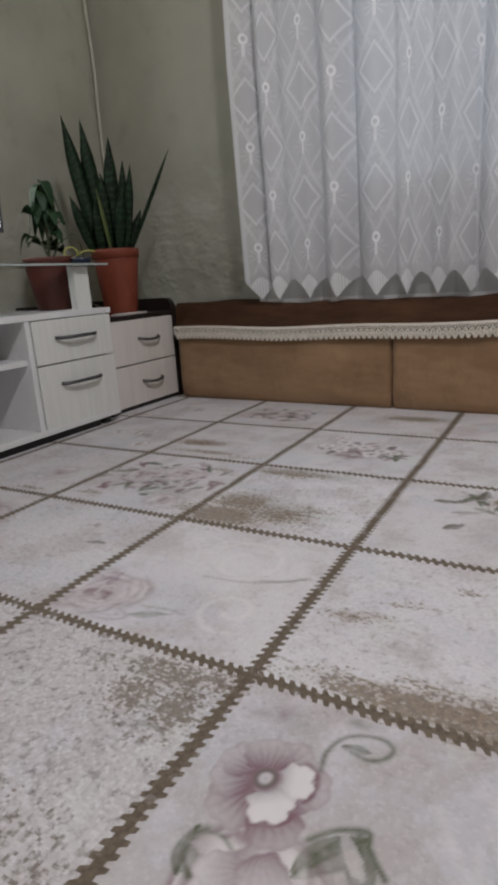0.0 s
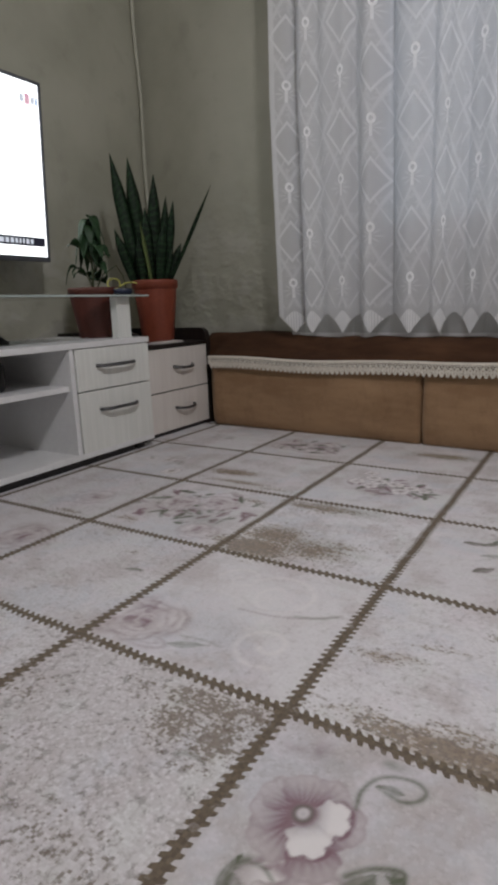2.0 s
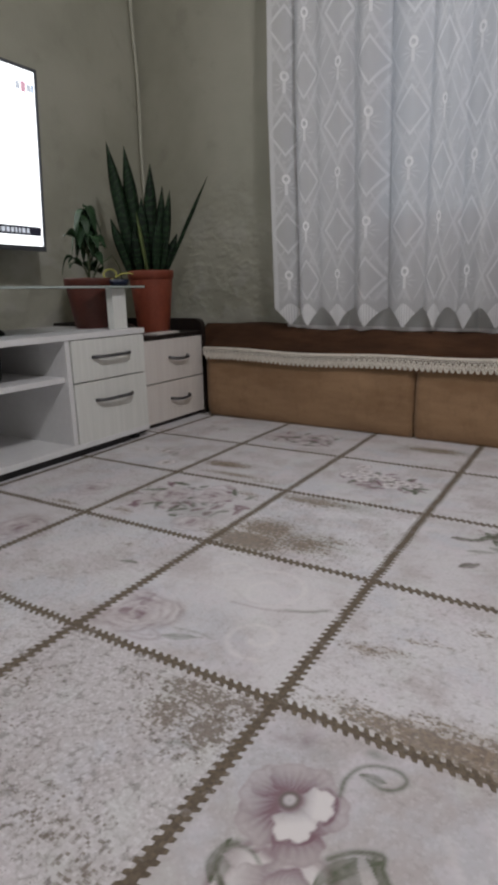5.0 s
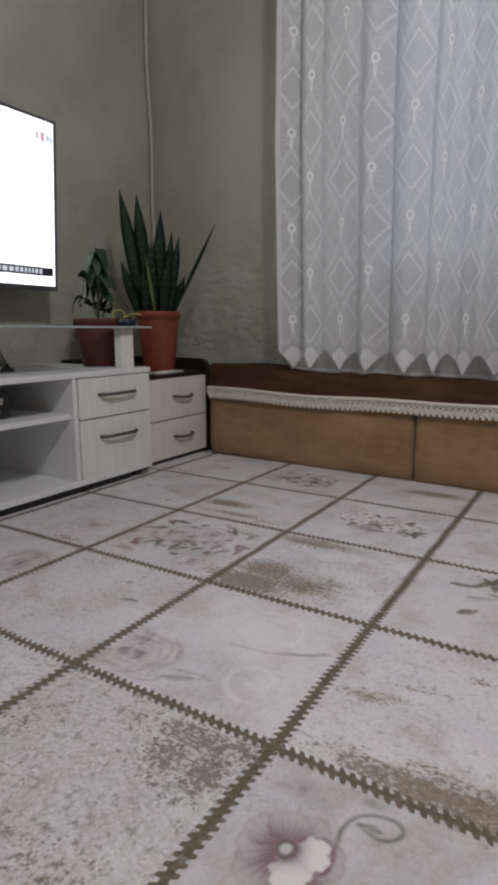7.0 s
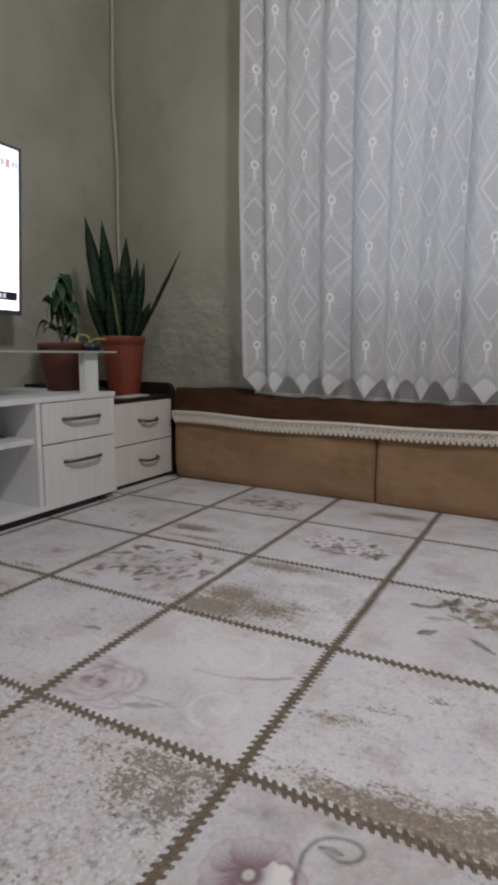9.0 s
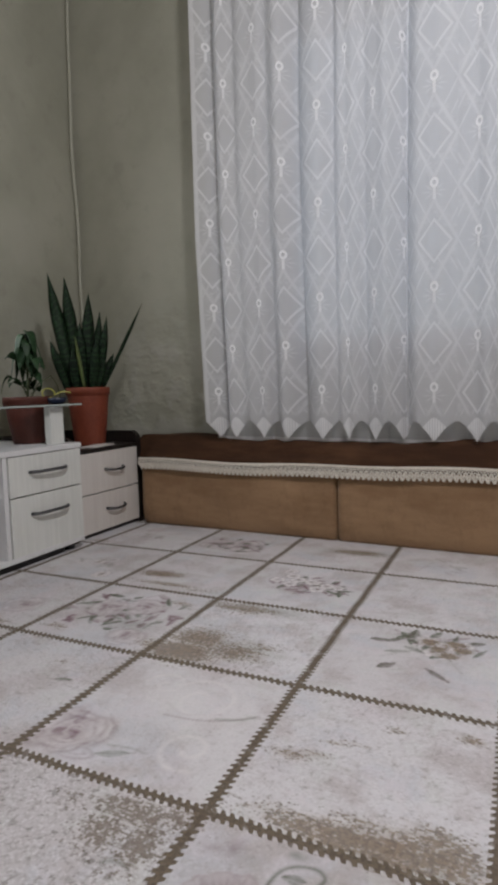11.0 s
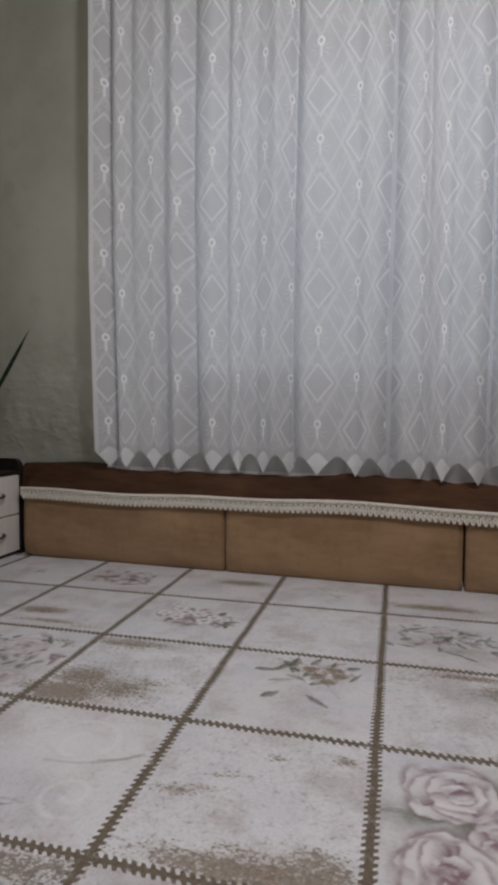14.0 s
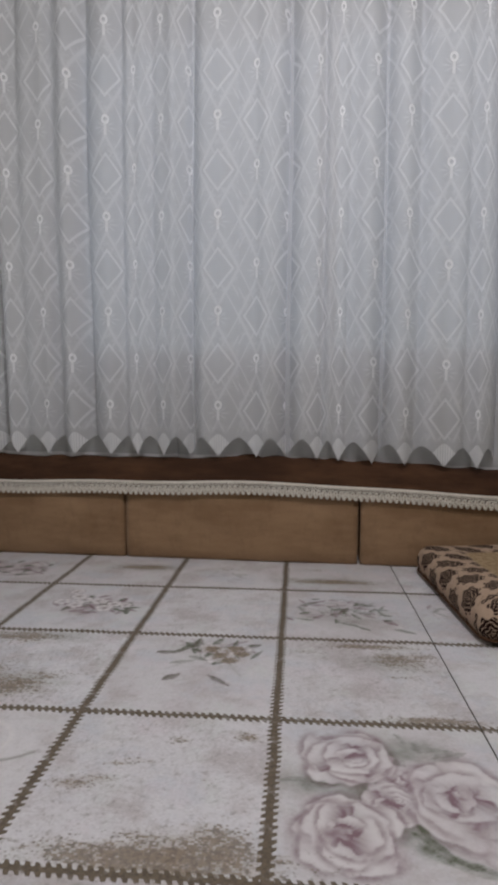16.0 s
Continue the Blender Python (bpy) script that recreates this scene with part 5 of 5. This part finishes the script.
def sword(parent, foot, tip, width, bend, twist, label="", face=None, material=None):
    """One stiff upright leaf: a tapering trough with thickness."""
    foot, tip = Vector(foot), Vector(tip)
    d = tip - foot
    L = d.length
    rows, verts, faces = 18, [], []
    for i in range(rows + 1):
        t = i / rows
        w = width * (0.50 + 0.50 * math.sin(math.pi * min(1.0, t * 0.92)) ** 0.9) * (1 - max(0.0, (t - 0.62) / 0.38) ** 1.9) + 0.0006
        off = bend * math.sin(math.pi * t * 0.5) ** 2
        tw = twist * t
        sect = [(-1.0, 0.0), (-0.5, -0.16), (0.0, -0.24), (0.5, -0.16), (1.0, 0.0), (0.5, -0.06), (0.0, -0.12), (-0.5, -0.06)]
        for a, b in sect:
            px, py = a * w / 2, b * w
            verts.append((px * math.cos(tw) - py * math.sin(tw), px * math.sin(tw) + py * math.cos(tw) + off * L, t * L))
    for i in range(rows):
        for s in range(8):
            n = (s + 1) % 8
            faces.append((i * 8 + s, i * 8 + n, (i + 1) * 8 + n, (i + 1) * 8 + s))
    faces += [tuple(range(8))[::-1], tuple(range(rows * 8, rows * 8 + 8))]
    zv = d.normalized()
    yv = zv.cross(Vector((0.76, 0.65, 0)) if not face else Vector(face)).normalized()
    m = Matrix.Translation(foot) @ Matrix((yv.cross(zv), yv, zv)).transposed().to_4x4()
    part("leaf", mesh_of("leaf", verts, faces, material or SNAKE, True), SNAKE, parent, label, m=m)


def build_snake_plant():
    base = Vector((-1.415, 1.455, 0.390))
    p = tagged(empty("snake_plant", pose(*base)), "tall dark green snake plant in a terracotta pot on the cabinet", "potted plant")
    pot(p, "plant_pot", 0.100, 0.070, 0.268, TERRACOTTA, 0.036, "terracotta flower pot with a broad rim")
    z = 0.245
    # tips in the plane facing the room: across the pot, towards the room, height above the cabinet
    leaves = [(-0.060, 0.00, -0.166, 0.02, 0.795, 0.062, 0.02), (-0.035, 0.03, -0.088, 0.04, 0.780, 0.066, 0.0),
              (-0.078, -0.02, -0.168, -0.05, 0.480, 0.046, 0.03), (0.000, -0.02, 0.026, -0.02, 0.700, 0.062, 0.0),
              (0.030, 0.02, 0.078, 0.02, 0.620, 0.046, 0.0), (0.045, -0.03, 0.108, -0.05, 0.590, 0.042, -0.01),
              (0.058, 0.00, 0.290, 0.02, 0.655, 0.018, -0.07), (0.045, 0.04, 0.140, 0.06, 0.430, 0.042, -0.02),
              (-0.015, -0.05, -0.024, -0.08, 0.560, 0.052, 0.01), (0.020, -0.06, 0.056, -0.09, 0.490, 0.050, 0.0),
              (-0.045, -0.05, -0.064, -0.08, 0.440, 0.048, 0.02), (0.01, 0.05, -0.02, 0.08, 0.560, 0.044, 0.0),
              (-0.060, 0.03, -0.130, 0.06, 0.400, 0.046, 0.02), (0.035, -0.05, 0.090, -0.06, 0.400, 0.040, 0.0)]
    across, deep = Vector((0.76, 0.65, 0)), Vector((-0.65, 0.76, 0))
    for i, (a, b, c, d, h, w, bend) in enumerate(leaves):
        foot = across * a + deep * b + Vector((0, 0, z - 0.01))
        tip = across * c * 0.92 + deep * d + Vector((0, 0, h))
        sword(p, foot, tip, w * 0.92, bend, 0.22 * math.sin(i * 2.3))
    sword(p, across * -0.01 + deep * -0.06 + Vector((0, 0, z - 0.01)), across * -0.045 + deep * -0.10 + Vector((0, 0, 0.500)), 0.016, 0.01, 0.2, "yellowing leaf", material=YELLOWED)


def blade(parent, base, direction, long, wide, droop, roll):
    """A thin pointed leaf on a short stalk, folded along its rib and hanging."""
    verts, faces = [], []
    n = 10
    d = Vector(direction).normalized()
    side = d.cross(Vector((0, 0, 1))).normalized()
    for i in range(n + 1):
        t = i / n
        w = wide * math.sin(math.pi * (0.04 + 0.96 * t)) ** 0.75 * 0.5 + 0.0008
        c = d * long * (t - 0.25 * t * t) + Vector((0, 0, -droop * long * t * t + 0.45 * long * t))
        for a, lift in ((-1, 0.25), (-0.5, 0.10), (0, 0.0), (0.5, 0.10), (1, 0.25)):
            q = c + side * a * w + Vector((0, 0, lift * w + a * roll * w))
            verts.append(tuple(q))
    for i in range(n):
        for s in range(4):
            a = i * 5 + s
            faces.append((a, a + 1, a + 6, a + 5))
    me = mesh_of("leaf", verts, faces, LEAF, True)
    ob = part("leaf", me, LEAF, parent, m=Matrix.Translation(base))
    mod = ob.modifiers.new("thickness", "SOLIDIFY")
    mod.thickness = 0.0012


def build_small_plant():
    base = Vector((-1.412, 1.082, 0.433))
    p = tagged(empty("small_potted_plant", pose(*base)), "small plant with drooping dark leaves in a dark red pot", "potted plant")
    pot(p, "plant_pot", 0.096, 0.066, 0.190, OLD_POT, 0.034, "dark red plastic flower pot")
    stem = [(0, 0, 0.165), (0.004, 0.002, 0.25), (-0.004, 0.006, 0.34), (0.002, 0.004, 0.44)]
    v, f = tube(stem, lambda t: 0.005 - 0.002 * t, 7)
    part("stem", mesh_of("stem", v, f, STEM, True), STEM, p)
    rng = random.Random(11)
    for i in range(14):
        a = i * 2.4 + rng.uniform(-0.3, 0.3)
        blade(p, (0.002, 0.004, 0.450 - 0.007 * i), (math.cos(a), math.sin(a), 0.2), rng.uniform(0.060, 0.085), rng.uniform(0.036, 0.046), rng.uniform(1.5, 2.3), rng.uniform(-0.4, 0.4))
    for i in range(14):
        a = i * 2.1 + rng.uniform(-0.4, 0.4)
        z = rng.uniform(0.20, 0.33)
        q = Vector((math.cos(a), math.sin(a), 0)) * rng.uniform(0.02, 0.055)
        v, f = tube([(0, 0.003, z - 0.05), tuple(q * 0.6 + Vector((0, 0, z))), tuple(q + Vector((0, 0, z + 0.012)))], 0.0016, 5)
        part("stem", mesh_of("stem", v, f, STEM, True), STEM, p)
        blade(p, tuple(q + Vector((0, 0, z + 0.012))), (math.cos(a), math.sin(a), 0.4), rng.uniform(0.055, 0.08), rng.uniform(0.034, 0.046), rng.uniform(0.6, 1.6), rng.uniform(-0.5, 0.5))
    twig = [(0.01, 0.0, 0.17), (0.03, 0.03, 0.24), (0.05, 0.085, 0.275), (0.055, 0.115, 0.235), (0.055, 0.13, 0.17)]
    v, f = tube(twig, 0.0028, 6)
    part("stem", mesh_of("stem", v, f, STEM, True), STEM, p)


# ---- television and small things ----
def build_tv():
    tilt = pose(-1.655, 1.100, 0.735, 0, 4.0, 0)
    tv = tagged(empty("television", tilt), "flat television switched on, hung tilted on the wall", "television")
    W, H, D = 1.16, 0.652, 0.045
    bm = bmesh.new()
    b = 0.012
    for lo, hi in (((-D, -W, 0), (0, 0, 0.020)), ((-D, -W, H - b), (0, 0, H)), ((-D, -W, 0.020), (0, -W + b, H - b)), ((-D, -b, 0.020), (0, 0, H - b))):
        box(lo, hi, 0.003, 2, bm)
    part("bezel", bm, GREY_TRIM, tv, "dark grey screen bezel")
    part("back_shell", box((-D - 0.01, -W + 0.02, 0.02), (-D, -0.02, H - 0.02), 0.004), BLACK, tv)
    scr = part("screen", box((-0.020, -W + b, 0.020), (-0.006, -b, H - b)), SCREEN, tv, "bright white picture on the screen")
    part("caption_bar", box((-0.0055, -0.62, 0.058), (-0.0050, -0.020, 0.092)), SCREEN_BAR, scr, "black caption strip")
    y = -0.60
    rng = random.Random(2)
    while y < -0.075:
        w = rng.uniform(0.008, 0.022)
        part("caption_mark", box((-0.0049, y, 0.066), (-0.0045, y + w, 0.084)), SCREEN_TEXT, scr)
        y += w + 0.007
    for a, w, h, mat in ((-0.098, 0.020, 0.026, SCREEN_TEXT), (-0.074, 0.022, 0.036, SCREEN_PINK), (-0.048, 0.020, 0.024, SCREEN_TEXT), (-0.026, 0.010, 0.028, SCREEN_BLUE)):
        part("channel_mark", box((-0.0055, a, H - 0.070 - h / 2), (-0.0050, a + w, H - 0.070 + h / 2), 0.0002, 1), mat, scr)
    part("wall_bracket", box((-0.165, -0.8, 0.20), (-D - 0.01, -0.4, 0.42), 0.004), BLACK, tv)


def build_small_things():
    # cord in the corner, from a small box by the ceiling
    cord = tagged(empty("corner_cable"), "off-white cable hanging loosely down the room corner", "cable")
    pts = []
    for i in range(60):
        t = i / 59
        z = CEIL - 0.040 - t * 2.46
        pts.append((-1.806 + 0.012 * math.sin(z * 2.3 + 0.4) + 0.004 * math.sin(z * 9), 1.905 + 0.005 * math.sin(z * 5), z))
    v, f = tube(pts, 0.0085, 8)
    part("cord", mesh_of("cord", v, f, CABLE, True), CABLE, cord)
    part("junction_box", box((-1.835, 1.865, CEIL - 0.045), (-1.765, 1.92, CEIL), 0.006), WENGE, cord, "small dark box under the ceiling")
    # dish with a ribbon on the glass deck
    dish = tagged(empty("small_dish", pose(-1.300, 1.128, 0.591)), "small navy dish holding a yellow-green curled ribbon", "dish")
    v, f = turned([(0.026, 0.0), (0.034, 0.004), (0.040, 0.024), (0.037, 0.025), (0.030, 0.008)], 24)
    part("bowl", mesh_of("bowl", v, f, NAVY, True), NAVY, dish)
    pts = [(-0.022 + 0.017 * math.cos(a) , -0.022 + 0.017 * math.cos(a), 0.044 + 0.019 * math.sin(a)) for a in [radians(20 * k) for k in range(-2, 16)]]
    pts = pts[::-1] + [(-0.005, -0.004, 0.036), (0.010, 0.012, 0.047), (0.026, 0.028, 0.048), (0.040, 0.040, 0.044)]
    v, f = tube(pts, 0.0028, 7)
    part("ribbon", mesh_of("ribbon", v, f, RIBBON, True), RIBBON, dish, "yellow-green curled ribbon")
    # papers on the cabinet
    pap = new("folded_paper", None)
    pap.matrix_basis = pose(-1.315, 1.385, 0.390, 0, 0, 8)
    tagged(pap, "small folded pale paper lying beside the pot", "paper")
    bm = box((-0.035, -0.09, 0.0), (0.035, 0.09, 0.004), 0.001, 1)
    box((-0.033, -0.085, 0.0045), (0.034, 0.088, 0.007), 0.001, 1, bm)
    part("sheet", bm, PAPER, pap)
    # black patterned case on the middle shelf
    case = tagged(empty("black_case", pose(-1.315, 0.585, 0.290)), "small rounded black case with pale flower marks on the shelf", "case")
    part("body", box((-0.12, -0.16, 0.0), (0.0, 0.0, 0.098), 0.022, 4), BLACK, case, smooth=True)
    for cy, cz in ((-0.045, 0.060), (-0.10, 0.040), (-0.13, 0.075), (-0.06, 0.022)):
        bm = bmesh.new()
        for q in range(4):
            a = q * math.pi / 2 + 0.5
            box((0.0, cy + 0.008 * math.cos(a) - 0.005, cz + 0.008 * math.sin(a) - 0.005), (0.0012, cy + 0.008 * math.cos(a) + 0.005, cz + 0.008 * math.sin(a) + 0.005), bm=bm)
        part("flower_mark", bm, PAPER, case, "pale four-petalled mark")
    # room aerial under the deck
    aer = tagged(empty("room_aerial", pose(-1.44, 0.668, 0.433)), "small black room aerial standing on the tv stand", "aerial")
    v, f = turned([(0.022, 0.0), (0.024, 0.003), (0.022, 0.010), (0.008, 0.020), (0.004, 0.026)], 20)
    part("base", mesh_of("base", v, f, BLACK, True), BLACK, aer)
    v, f = tube([(0, 0, 0.020), (-0.005, -0.018, 0.07), (-0.010, -0.040, 0.128)], 0.0022, 6)
    part("rod", mesh_of("rod", v, f, METAL, True), METAL, aer)
    # ceiling lamp over the rug
    cl = tagged(empty("ceiling_lamp", pose(0.60, -0.20, CEIL)), "round white metal ceiling lamp on a rod", "ceiling lamp")
    v, f = turned([(0.07, -0.045), (0.075, -0.04), (0.075, 0.0)], 32)
    part("canopy", mesh_of("canopy", v, f, PVC, True), PVC, cl)
    v, f = tube([(0, 0, -0.045), (0, 0, -0.20), (0, 0, -0.42)], 0.008, 8)
    part("rod", mesh_of("rod", v, f, PVC, True), PVC, cl)
    v, f = turned([(0.03, -0.42), (0.17, -0.435), (0.175, -0.445), (0.03, -0.425)], 32)
    part("shade", mesh_of("shade", v, f, PVC, True), PVC, cl)


build_room()
build_rugs()
build_curtain()
build_cushions()
build_throw()
build_mattress()
build_tv_stand()
build_bedside()
build_snake_plant()
build_small_plant()
build_tv()
build_small_things()
